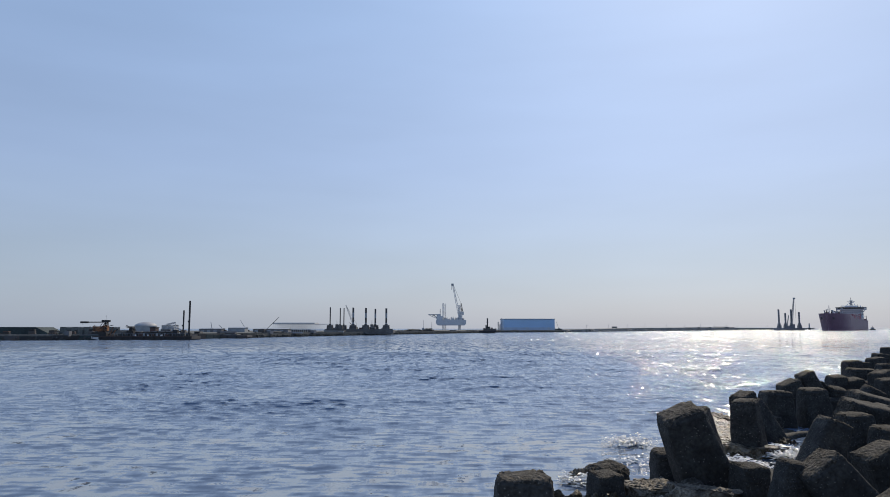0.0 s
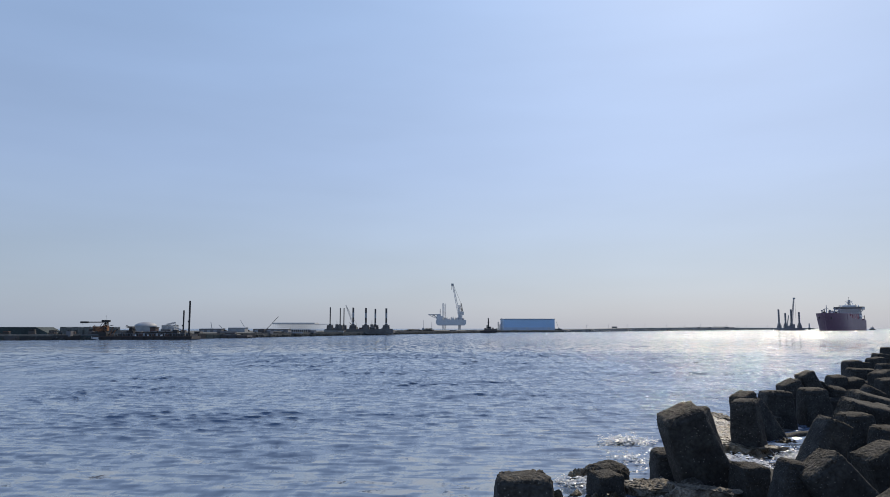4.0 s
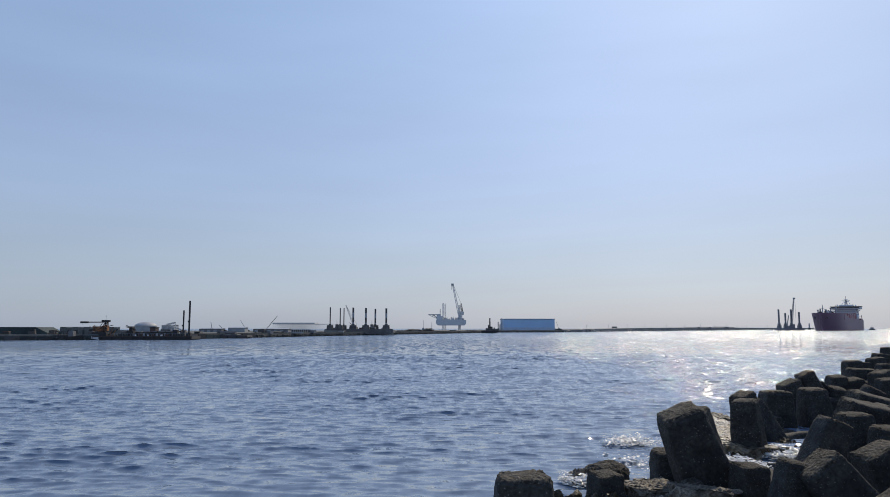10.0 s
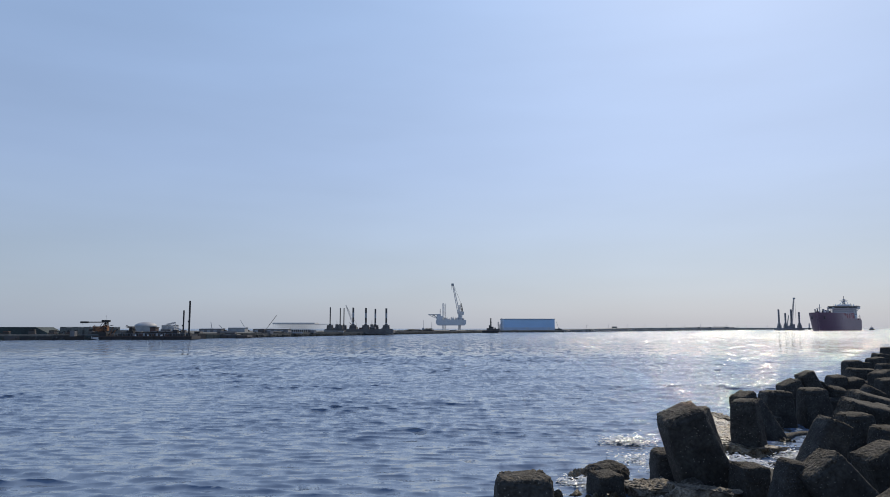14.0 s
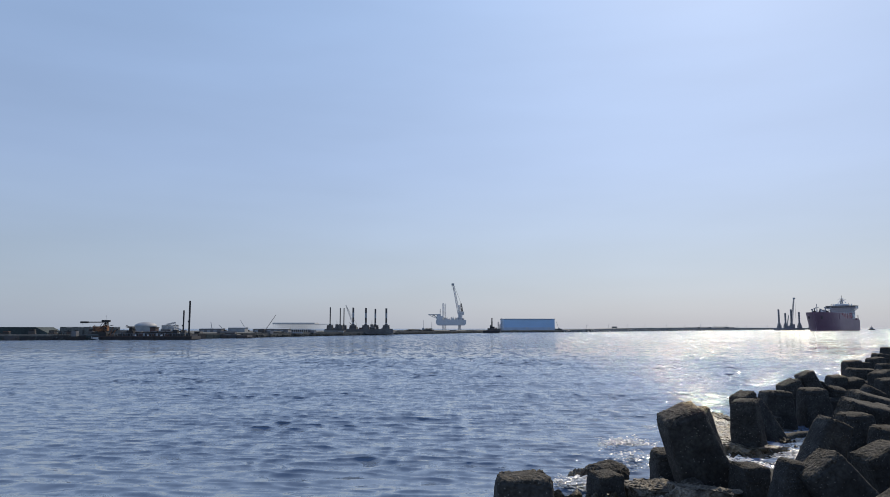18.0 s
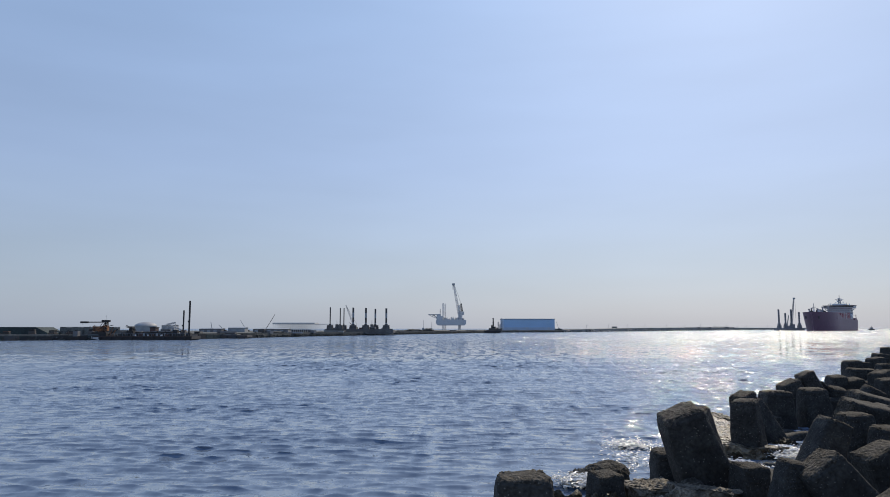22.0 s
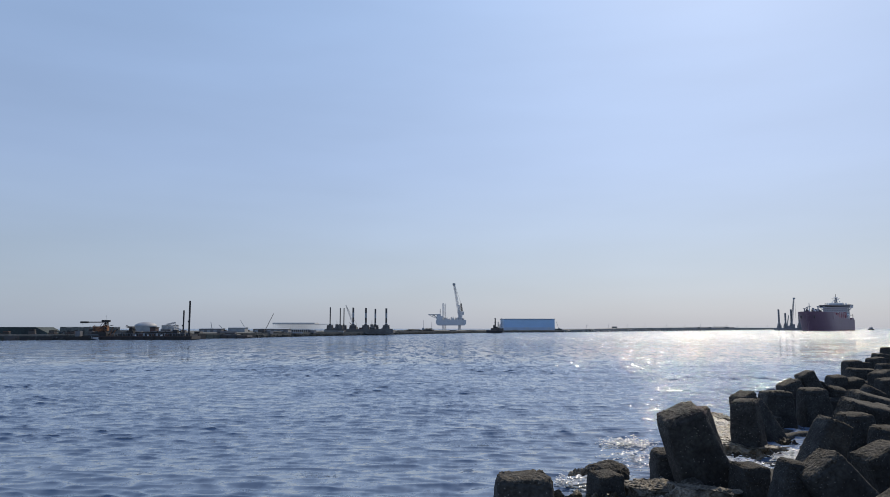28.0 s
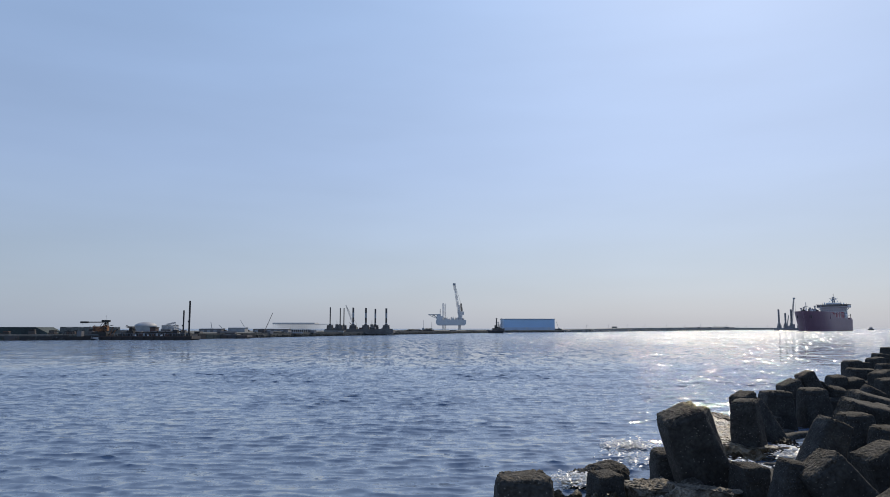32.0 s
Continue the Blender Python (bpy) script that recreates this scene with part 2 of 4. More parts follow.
def lattice(a, b, w, w2, bays, r):
    """A four-chord lattice from a to b, w wide at a and w2 at b, with zigzag braces."""
    bm = bmesh.new()
    a, b = Vector(a), Vector(b)
    q = (b - a).to_track_quat("Z", "Y")
    def corner(t, k):
        half = (w + (w2 - w) * t) / 2
        return a + (b - a) * t + q @ Vector((half * (1, 1, -1, -1)[k], half * (1, -1, -1, 1)[k], 0))
    for k in range(4):
        rod(bm, corner(0, k), corner(1, k), r, seg=5)
        for i in range(bays):
            t0, t1 = i / bays, (i + 1) / bays
            j = (k + 1) % 4
            rod(bm, corner(t0, k if i % 2 else j), corner(t1, j if i % 2 else k), r * 0.6, seg=4)
            rod(bm, corner(t1, k), corner(t1, j), r * 0.6, seg=4)
    return bm


def loft(rings, close=True):
    """A skin over rings of equal count; both end rings are capped."""
    bm = bmesh.new()
    vs = [[bm.verts.new(p) for p in ring] for ring in rings]
    k = len(rings[0])
    for r0, r1 in zip(vs, vs[1:]):
        for i in range(k if close else k - 1):
            bm.faces.new((r0[i], r0[(i + 1) % k], r1[(i + 1) % k], r1[i]))
    if close:
        bm.faces.new(list(reversed(vs[0])))
        bm.faces.new(vs[-1])
    bmesh.ops.recalc_face_normals(bm, faces=bm.faces)
    return bm


# ---- the sea ----
def axis(fine0, fine1, step, far0, far1, grow):
    mid = list(np.arange(fine0, fine1, step))
    lo, s, v = [], step, fine0
    while v > far0:
        s *= grow
        v -= s
        lo.append(v)
    hi, s, v = [], step, mid[-1]
    while v < far1:
        s *= grow
        v += s
        hi.append(v)
    return np.array(lo[::-1] + mid + hi)


def sea_sheet(name, seed, heading, across, along_y, material, label, half, near, reach):
    """One sheet of trochoidal wind waves: short steep chop on a longer sea, in groups."""
    rng = np.random.default_rng(seed)
    xs, ys = axis(-half, half, across, -4200, 4200, 1.06), axis(near, reach, along_y, -140, 4930, 1.03)
    gx, gy = np.meshgrid(xs, ys)
    sx, sy = np.gradient(xs)[None, :], np.gradient(ys)[:, None]
    z, dx, dy = np.zeros_like(gx), np.zeros_like(gx), np.zeros_like(gx)
    group = np.full_like(gx, 0.95)
    for i in range(7):
        a, wl = rng.uniform(0, math.pi), rng.uniform(7, 26)
        group += 0.15 * np.sin(6.283 / wl * (gx * math.cos(a) * 0.6 + gy * math.sin(a)) + rng.uniform(0, 6.283))
    group = np.clip(group, 0.75, 1.5)
    for i in range(120):
        wl = 0.36 * (8 / 0.36) ** ((i + rng.random()) / 120)
        a = math.radians(heading) + rng.normal(0, 0.29 if wl < 0.8 else 0.23)
        k = 2 * math.pi / wl
        h = WAVES * wl * 1.65 * min(1.0, 0.6 / wl) ** 1.05
        ph = k * (gx * math.cos(a) + gy * math.sin(a)) + rng.uniform(0, 6.283)
        cell = abs(math.cos(a)) * sx + abs(math.sin(a)) * sy
        keep = np.clip(wl / (3.0 * cell) - 0.3, 0, 1) * h * (group if wl < 5 else 1.0)
        z += keep * np.cos(ph)
        s = 1.8 * keep * np.sin(ph)
        dx -= math.cos(a) * s
        dy -= math.sin(a) * s
    co = np.stack([gx + dx, gy + dy, z], axis=-1).reshape(-1, 3)
    nx, ny = len(xs), len(ys)
    i = (np.arange(ny - 1)[:, None] * nx + np.arange(nx - 1)[None, :]).reshape(-1)
    quads = np.stack([i, i + 1, i + nx + 1, i + nx], axis=-1)
    me = bpy.data.meshes.new(name)
    me.vertices.add(len(co))
    me.vertices.foreach_set("co", co.ravel().astype(np.float32))
    me.loops.add(quads.size)
    me.loops.foreach_set("vertex_index", quads.ravel().astype(np.int32))
    me.polygons.add(len(quads))
    me.polygons.foreach_set("loop_start", np.arange(0, quads.size, 4, dtype=np.int32))
    me.polygons.foreach_set("use_smooth", np.ones(len(quads), dtype=bool))
    me.update(calc_edges=True)
    me.materials.append(material)
    return tagged(new(name, me), label, "sea water", kind="structure")


WAVES = 0.0037
water = sea_sheet("water", 3, 262, 0.095, 0.08, SEA, "choppy blue harbour water with rolling wind waves", 27, 10, 92)

seabed = new("seabed", bpy.data.meshes.new("seabed"))
bm = box(bmesh.new(), -4300, 4300, -60, 4940, -9, -8)
bm.to_mesh(seabed.data)
bm.free()
seabed.data.materials.append(RUBBLE)
tagged(seabed, "dark seabed under the harbour water", "seabed", kind="structure")

# ---- the far shore ----
SHORE = [(-420, 190), (-175, 226), (-144, 234), (-123, 245), (-94.5, 265), (-80.5, 304), (-66, 358), (-46, 400), (-30, 454), (-2, 524), (50, 660), (118, 712)]
MOLE = [(118, 712), (268, 977), (469, 1270), (719, 1693), (1310, 2540)]


def strip(name, front, depth, tops, toe, label, material):
    """A bank of land behind a water line: sloping face, kerb and flat top."""
    rings = []
    for (x, y), top in zip(front, tops):
        rings.append([(x, y, -3), (x - 0.2, y + 0.4, top - 0.5), (x, y + toe, top), (x, y + toe + 1.2, top), (x, y + toe + 1.6, top - 0.5), (x, y + depth, top - 0.5), (x, y + depth + 4, -3)])
    bm = loft(rings)
    me = bpy.data.meshes.new(name)
    bm.to_mesh(me)
    bm.free()
    me.materials.append(material)
    return tagged(new(name, me), label, "quay", kind="structure")


strip("ground", SHORE, 520, [2.0] * len(SHORE), 1.0, "low concrete quay and reclaimed land along the harbour", QUAY)
strip("ground", MOLE, 26, (3.0, 4.6, 5.6, 5.2, 5.0), 4.0, "long low breakwater running out to sea", MOLE_ROCK)


def stones(name, line, per_metre, size, label, rng, material, rise=0.9):
    bm = bmesh.new()
    for (x0, y0), (x1, y1) in zip(line, line[1:]):
        n = int(math.hypot(x1 - x0, y1 - y0) * per_metre)
        for i in range(n):
            t = rng.random()
            s = size * rng.uniform(0.5, 1.3)
            m = Matrix.LocRotScale((x0 + (x1 - x0) * t, y0 + (y1 - y0) * t + rng.uniform(-1.2, 0.4), rng.uniform(-0.2, rise)), Euler((rng.random() * 6, rng.random() * 6, rng.random() * 6)), (s, s * 0.8, s * 0.6))
            bmesh.ops.create_cube(bm, size=1.0, matrix=m)
    ob = part(name, bm, material, None)
    return tagged(ob, label, "riprap", kind="stuff")


# ---- armour blocks of the near breakwater ----
LEG_LEN = 2.12


def leg_mesh(seed):
    rng = np.random.default_rng(seed)
    bm = bmesh.new()
    seg, rings = 60, []
    stations = [(0.0, 0.74), (0.35, 0.72), (0.65, 0.695), (0.9, 0.672), (1.1, 0.65), (1.3, 0.629), (1.5, 0.607), (1.65, 0.592), (1.8, 0.576), (1.92, 0.558), (2.01, 0.548), (2.06, 0.525), (2.10, 0.48), (2.118, 0.38), (2.126, 0.27), (2.13, 0.16), (2.13, 0.06)]
    along_z = [float(np.interp(u, np.arange(len(stations)), [p[0] for p in stations])) for u in np.linspace(0, len(stations) - 1, 38)]
    along_r = [float(np.interp(u, np.arange(len(stations)), [p[1] for p in stations])) for u in np.linspace(0, len(stations) - 1, 38)]
    off = Vector(rng.uniform(-20, 20, 3))
    for z, r in zip(along_z, along_r):
        ring = []
        for k in range(seg):
            a = 2 * math.pi * (k + 0.5) / seg
            c, q = math.cos(a), math.sin(a)
            p = Vector((math.copysign(abs(c) ** 0.32, c) * r * 0.78, math.copysign(abs(q) ** 0.32, q) * r * 0.78, z))
            worn = 1.5 if 1.9 < z < 2.12 else 1.0
            d = noise.noise(p * 1.7 + off) * 0.03 + (noise.noise(p * 5 + off) * 0.018 + noise.noise(p * 14 + off) * 0.011 + noise.noise(p * 27 + off) * (0.022 if worn > 1 else 0.005)) * worn
            ring.append(p + Vector((c, q, 0.8 if z > 2 else 0)) * d)
        rings.append(ring)
    vs = [[bm.verts.new(p) for p in ring] for ring in rings]
    for j, (a, b) in enumerate(zip(vs, vs[1:])):
        for k in range(seg):
            f = bm.faces.new((a[k], a[(k + 1) % seg], b[(k + 1) % seg], b[k]))
            f.material_index = int(a[k].co.z + 0.10 * noise.noise(a[k].co * 3 + off) + 0.05 * noise.noise(a[k].co * 9 + off) > 2.035)
    bm.faces.new(vs[-1]).material_index = 1
    bm.faces.new(list(reversed(vs[0])))
    for f in bm.faces:
        f.smooth = True
    me = bpy.data.meshes.new("leg")
    bm.to_mesh(me)
    bm.free()
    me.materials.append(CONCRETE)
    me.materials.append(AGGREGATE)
    return me


LEGS = [leg_mesh(s) for s in (1, 2, 3, 4)]
core_bm = bmesh.new()
bmesh.ops.create_icosphere(core_bm, subdivisions=3, radius=0.72)
CORE = bpy.data.meshes.new("core")
core_bm.to_mesh(CORE)
core_bm.free()
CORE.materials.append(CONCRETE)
made_blocks = []


def tetrapod(tip, lean, toward, spin, s):
    """A four-legged block whose first leg ends at tip, leaning sideways and towards the eye by degrees."""
    d = Vector((math.tan(radians(lean)), -math.tan(radians(toward)), 1)).normalized()
    q = Vector((0, 0, 1)).rotation_difference(d) @ Euler((0, 0, radians(spin))).to_quaternion()
    m = Matrix.LocRotScale(Vector(tip) - d * LEG_LEN * s, q, (s, s, s))
    k = len(made_blocks)
    stance = "lying with one blunt leg level" if abs(lean) > 60 else "leaning with one rough blunt leg raised aslant" if abs(lean) > 12 else "standing with one rough blunt leg upright"
    root = thing("tetrapod", m, "dark weathered concrete tetrapod " + stance, "breakwater block", "tetrapods of the breakwater")
    root.scale = (s, s, s)
    c = new("core", CORE)
    c.parent = root
    dirs = [Vector((0, 0, 1))] + [Vector((math.cos(a) * 0.943, math.sin(a) * 0.943, -0.333)) for a in (0.0, 2.0944, 4.1888)]
    for i, v in enumerate(dirs):
        leg = new("leg", LEGS[(i + k) % 4])
        leg.parent = root
        leg.matrix_basis = v.to_track_quat("Z", "Y").to_matrix().to_4x4() @ pose(0, 0, 0, 0, 0, 90 * ((i * 3 + k) % 4))
    made_blocks.append(root)
    return root


tetrapod((1.41, 13.27, 1.38), 0.0, 0, 0, 1.13)
tetrapod((3.82, 17.50, 0.57), -2.2, 6, 20, 0.78)
tetrapod((5.78, 18.97, 0.87), -4.6, 2, 0, 0.95)
tetrapod((5.56, 17.32, 2.05), -22.5, 12, 0, 1.14)
tetrapod((6.45, 18.95, 1.88), -13.7, 2, 54, 0.84)
tetrapod((6.87, 16.50, 0.95), 1.0, 4, 10, 0.76)
tetrapod((7.25, 15.20, 1.26), 9.0, 2, 0, 0.64)
tetrapod((9.66, 23.40, 1.71), -4.8, 2, 54, 0.88)
tetrapod((11.23, 27.44, 1.55), -15.2, 8, 24, 0.88)
tetrapod((12.77, 28.56, 0.52), -10.9, 2, 0, 0.75)
tetrapod((11.05, 26.47, 1.29), -27.7, 2, 30, 0.92)
tetrapod((13.5, 29.6, 1.46), 0.0, 0, 0, 1.24)
tetrapod((15.6, 33.0, 1.58), -21.3, 3, 0, 1.06)
tetrapod((16.60, 33.43, 1.95), -24.8, 2, 0, 0.84)
tetrapod((15.1, 29.8, 1.54), -4.0, 2, 0, 1.12)
tetrapod((17.4, 34.0, 1.39), -41.7, 12, 0, 0.72)
tetrapod((20.87, 38.52, 1.48), -1.4, 8, 0, 1)
tetrapod((21.69, 38.54, 1.33), -9.5, 8, 0, 1.08)
tetrapod((18.20, 33.51, 1.26), 6.4, 14, 0, 0.85)
tetrapod((12.55, 22.93, 1.44), -73.2, 22, 84, 0.9)
tetrapod((13.98, 24.93, 1.48), -70.5, 8, 84, 1)
tetrapod((16.90, 29.48, 1.37), 6.4, 15, 0, 0.9)
tetrapod((12.34, 21.92, 1.45), -3.6, 1, 0, 1.0)
tetrapod((10.98, 20.42, 1.44), 21.0, 5, 0, 0.90)
tetrapod((7.50, 14.89, 1.30), -37.0, 0, 0, 1.03)
tetrapod((9.65, 16.40, 1.32), -27.0, 0, 0, 1.10)
tetrapod((12.47, 20.43, 1.25), -1.2, 2, 0, 1)
tetrapod((7.87, 12.91, 1.05), -27.0, 4, 0, 0.95)
tetrapod((25.11, 44.50, 2.02), -1.6, 1, 0, 1.08)
tetrapod((27.57, 47.54, 1.78), 1.4, 1, 0, 1.0)
tetrapod((23.63, 41.51, 1.70), -0.2, 2, 0, 1.05)
tetrapod((23.72, 40.58, 1.06), -5.8, 3, 0, 1.0)
tetrapod((28.36, 47.51, 2.08), -5.6, 1, 0, 1.1)
tetrapod((31.18, 51.52, 2.19), 3.4, 1, 0, 1.05)
tetrapod((34.19, 55.51, 2.53), -3.6, 1, 36, 1.1)
tetrapod((25.98, 42.50, 1.91), 1.8, 2, 0, 1.0)
tetrapod((21.95, 36.47, 1.84), -12.4, 4, 24, 1.05)
tetrapod((20.46, 33.46, 1.68), -5.5, 4, 0, 0.95)
tetrapod((18.15, 30.47, 1.46), 26.2, 8, 0, 0.95)
tetrapod((25.12, 40.51, 1.66), -1.3, 2, 0, 1.05)
tetrapod((25.57, 43.54, 1.56), 3.6, 4, 0, 0.95)


# rubble core under the blocks, below the water
rings = []
for y in (6, 12, 18, 24, 32, 46, 60):
    x = 0.1 + y * 0.13
    rings.append([(x - 3, y, -8), (x, y, -2.2), (x + y * 0.2, y, -0.9), (x + y * 0.45 + 3, y, -0.6), (x + y * 0.5 + 9, y, 1.0), (x + y * 0.5 + 30, y, 1.0), (x + y * 0.5 + 30, y, -8)])
mound = part("mound", loft(rings), RUBBLE, None)
# Unseen wall, added right of the view to keep sky light off the blocks.
sky_screen = part("sky_block_wall", loft([[(0.66 * y + 5.0, y, -1), (0.66 * y + 6.6, y, -1), (0.66 * y + 6.2, y, 5.2), (0.66 * y + 5.2, y, 5.2)] for y in (-14, 5, 25, 45, 66)]), MOLE_STONE, None)
deck = part("pavement", loft([[(-12.0, y, -2.0), (0.66 * y + 5.0, y, -2.0), (0.66 * y + 5.0, y, 2.35), (-12.0, y, 2.4)] for y in (-16, -9, -2, 4.5)]), MOLE_STONE, None)
tagged(deck, "plain concrete deck of the breakwater", "deck", kind="structure")
tagged(sky_screen, "plain unseen wall added to block sky light from the tetrapods", "wall", kind="structure")
tagged(mound, "rubble core of the breakwater under the tetrapods", "mound", kind="structure")


# ---- jack-up barges, piles and cranes of the far shore ----
def banded_leg(parent, x, y, z0, z1, r, bands):
    leg = part("leg", rodded((x, y, z0), (x, y, z1), r, seg=12), STEEL_DARK, parent)
    h = (z1 - z0) / (bands * 2 + 1) if bands else 0
    for i in range(bands):
        part("band", rodded((x, y, z1 - h * (2 * i + 2)), (x, y, z1 - h * (2 * i + 1)), r * 1.05, seg=12), STEEL_GREY, leg, "pale painted band")
    return leg


def jackup_barge(x, y, legs, width, label, bands, seed, hull_paint, crane=None, depth=16):
    t = thing("jackup_barge", pose(x, y, 0), label, "jack-up barge")
    pick = random.Random(seed)
    part("hull", loft([[(xx, -depth / 2, z0), (xx, depth / 2, z0), (xx, depth / 2, 2.9), (xx, -depth / 2, 2.9)] for xx, z0 in ((-width / 2, 1.5), (-width / 2 + 1.5, 0.5), (width / 2 - 1.5, 0.5), (width / 2, 1.5))]), hull_paint, t)
    part("bulwark", boxed(-width / 2 + 0.3, width / 2 - 0.3, -depth / 2 - 0.1, -depth / 2 + 0.1, 2.9, 3.5), BARGE, t)
    for lx, ly, top, r in legs:
        banded_leg(t, lx, ly, -4, top, r, bands)
        w = 1.25 + r * 1.3
        j = part("jack_case", boxed(lx - w, lx + w, ly - w, ly + w, 2.9, 4.9, 0.12), BARGE, t)
        part("jack_tower", boxed(lx - w * 0.92, lx + w * 0.92, ly - w * 0.92, ly + w * 0.92, 4.9, 5.7, 0.12), BARGE, j)
        part("gear_cover", boxed(lx - r * 1.5, lx + r * 1.5, ly - r * 2.2, ly + r * 1.5, 5.7, 6.2, 0.08), STEEL_DARK, j)
        for k in (-1, 1):
            part("hydraulic_pipe", rodded((lx + k * w * 0.8, ly - w - 0.1, 3.0), (lx + k * w * 0.8, ly - w - 0.1, 5.2), 0.12, seg=6), STEEL_DARK, j)
    part("deckhouse", boxed(-width * 0.06, width * 0.1, -1.6, depth * 0.3, 2.9, 4.7, 0.1), BARGE_PALE, t, "pale grey deckhouse with haze in its paint")
    part("window", boxed(-width * 0.04, width * 0.08, -1.66, -1.6, 3.7, 4.3), GLASS_DARK, t)
    m = part("signal_mast", rodded((width * 0.02, 0, 4.7), (width * 0.02, 0, 8.4), 0.16, 0.08, seg=6), STEEL_DARK, t)
    part("mast_house", boxed(width * 0.02 - 0.8, width * 0.02 + 0.8, -0.8, 0.8, 4.7, 6.2, 0.08), BARGE, m)
    for k in range(int(width * 0.9)):
        cx, cw, ch = pick.uniform(-width / 2 + 0.6, width / 2 - 1.6), pick.uniform(0.4, 1.7), pick.uniform(0.4, 1.5)
        cy = pick.uniform(-depth / 2 + 0.4, depth / 2 - 2)
        part("deck_gear", boxed(cx, cx + cw, cy, cy + pick.uniform(0.5, 1.6), 2.9, 2.9 + ch, 0.05), pick.choice((BARGE, BARGE, BARGE_PALE, STEEL_DARK, RUST)), t)
    if crane:
        cx, cy, tx, tz = crane
        c = part("crane_cab", boxed(cx - 1.4, cx + 1.4, cy - 1.5, cy + 1.5, 2.9, 5.2, 0.12), BARGE, t)
        part("counterweight", boxed(cx + 1.0, cx + 2.2, cy - 1.3, cy + 1.3, 3.3, 4.6, 0.1), STEEL_DARK, c)
        part("boom", lattice((cx, cy, 5.2), (tx, cy, tz), 0.75, 0.4, 12, 0.05), STEEL_GREY, c, "grey lattice boom")
        part("fly_jib", rodded((cx + 0.8, cy - 1, 4.8), (cx - 2.6, cy - 1, 7.2), 0.2, 0.14, seg=6), RUST, c)
        part("cable", rodded((tx, cy, tz), (cx + 1.8, cy, 6.0), 0.05, seg=4), BLACK, c)
    return t


jackup_barge(-62.4, 412, [(-2.9, -5, 15.8, 0.33), (2.8, -5, 15.4, 0.31), (3.5, 5, 15.6, 0.29)], 11.5, "pale grey jack-up barge, haze in its paint, with slim steel legs raised", 0, 4, BARGE_PALE)
jackup_barge(-42.6, 412, [(-9.6, -5, 15.6, 0.55), (-2.4, -5, 15.4, 0.55), (2.0, 5, 15.2, 0.5), (9.2, -5, 15.2, 0.55)], 27, "grey-brown jack-up barge with four banded legs and a lattice crane", 3, 5, BARGE, (-10.2, 3, -15.0, 17.3))

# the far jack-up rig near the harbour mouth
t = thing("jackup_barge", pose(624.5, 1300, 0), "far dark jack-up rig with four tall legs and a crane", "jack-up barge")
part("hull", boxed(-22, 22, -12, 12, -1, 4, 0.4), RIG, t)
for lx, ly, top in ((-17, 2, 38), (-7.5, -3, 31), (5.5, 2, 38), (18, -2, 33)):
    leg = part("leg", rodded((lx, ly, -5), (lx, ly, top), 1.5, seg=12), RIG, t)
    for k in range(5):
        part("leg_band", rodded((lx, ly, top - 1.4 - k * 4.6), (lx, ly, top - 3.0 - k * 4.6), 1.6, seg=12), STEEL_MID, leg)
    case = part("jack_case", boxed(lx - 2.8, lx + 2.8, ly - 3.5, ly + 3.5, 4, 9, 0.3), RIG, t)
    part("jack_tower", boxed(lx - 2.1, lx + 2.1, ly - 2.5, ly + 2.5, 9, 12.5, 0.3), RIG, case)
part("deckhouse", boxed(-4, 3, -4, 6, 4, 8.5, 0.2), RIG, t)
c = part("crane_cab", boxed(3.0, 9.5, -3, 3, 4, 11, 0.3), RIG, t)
part("boom", lattice((5, 0, 10), (11, 0, 58), 2.3, 1.3, 16, 0.24), STEEL_GREY, c, "grey lattice boom")
part("boom_head", boxed(9.8, 13.4, -1.2, 1.2, 56.8, 59.2, 0.2), STEEL_GREY, c)
part("hoist_cable", rodded((13, 0, 57), (13.0, 0, 22), 0.16, seg=5), STEEL_DARK, c)
part("back_stay", rodded((2.4, 0, 11), (10.4, 0, 57), 0.22, seg=5), STEEL_DARK, c)
part("aft_boom", lattice((-2, 3, 9), (1.5, 3, 27), 1.2, 0.7, 8, 0.2), STEEL_GREY, t)

# ---- heavy jack-up vessel with a tall crane ----
t = thing("jackup_vessel", pose(10, 1200, 0), "pale grey jack-up crane vessel with haze in its paint, standing on lattice legs", "jack-up vessel")
hull = [[(-25, y, 12), (-22, y, 8.5), (22, y, 8.5), (25, y, 11), (25, y, 17.5), (-25, y, 17.5)] for y in (-16, 16)]
part("hull", loft(hull), JACKUP, t)
part("deckhouse", boxed(-24, -14, -12, 12, 17.5, 24, 0.3), JACKUP, t)
part("bridge", boxed(-24, -17, -9, 9, 24, 27.5, 0.3), STEEL_PALE, t)
hd = part("helideck", rodded((-29, 0, 26), (-29, 0, 27), 9, seg=8), STEEL_GREY, t)
part("helideck_brace", rodded((-29, 0, 26), (-22, 0, 19), 0.6), STEEL_GREY, hd)
for lx, ly in ((-13, -9), (-9.5, 9), (13, -9), (15.5, 9)):
    part("leg", lattice((lx, ly, -4), (lx, ly, 45 if lx < 0 else 42), 1.9, 1.9, 14, 0.3), JACKUP, t)
for x, y, w, h in ((-8, -8, 3, 3.2), (-3, 4, 4, 2.2), (3, -9, 5, 2.6), (8, 6, 3, 4.0), (21, 5, 3, 3.0), (-5, -12, 2, 1.6), (1, 11, 3, 5.2)):
    part("deck_module", boxed(x - w / 2, x + w / 2, y - 2, y + 2, 17.5, 17.5 + h, 0.1), STEEL_PALE, t)
vp = random.Random(9)
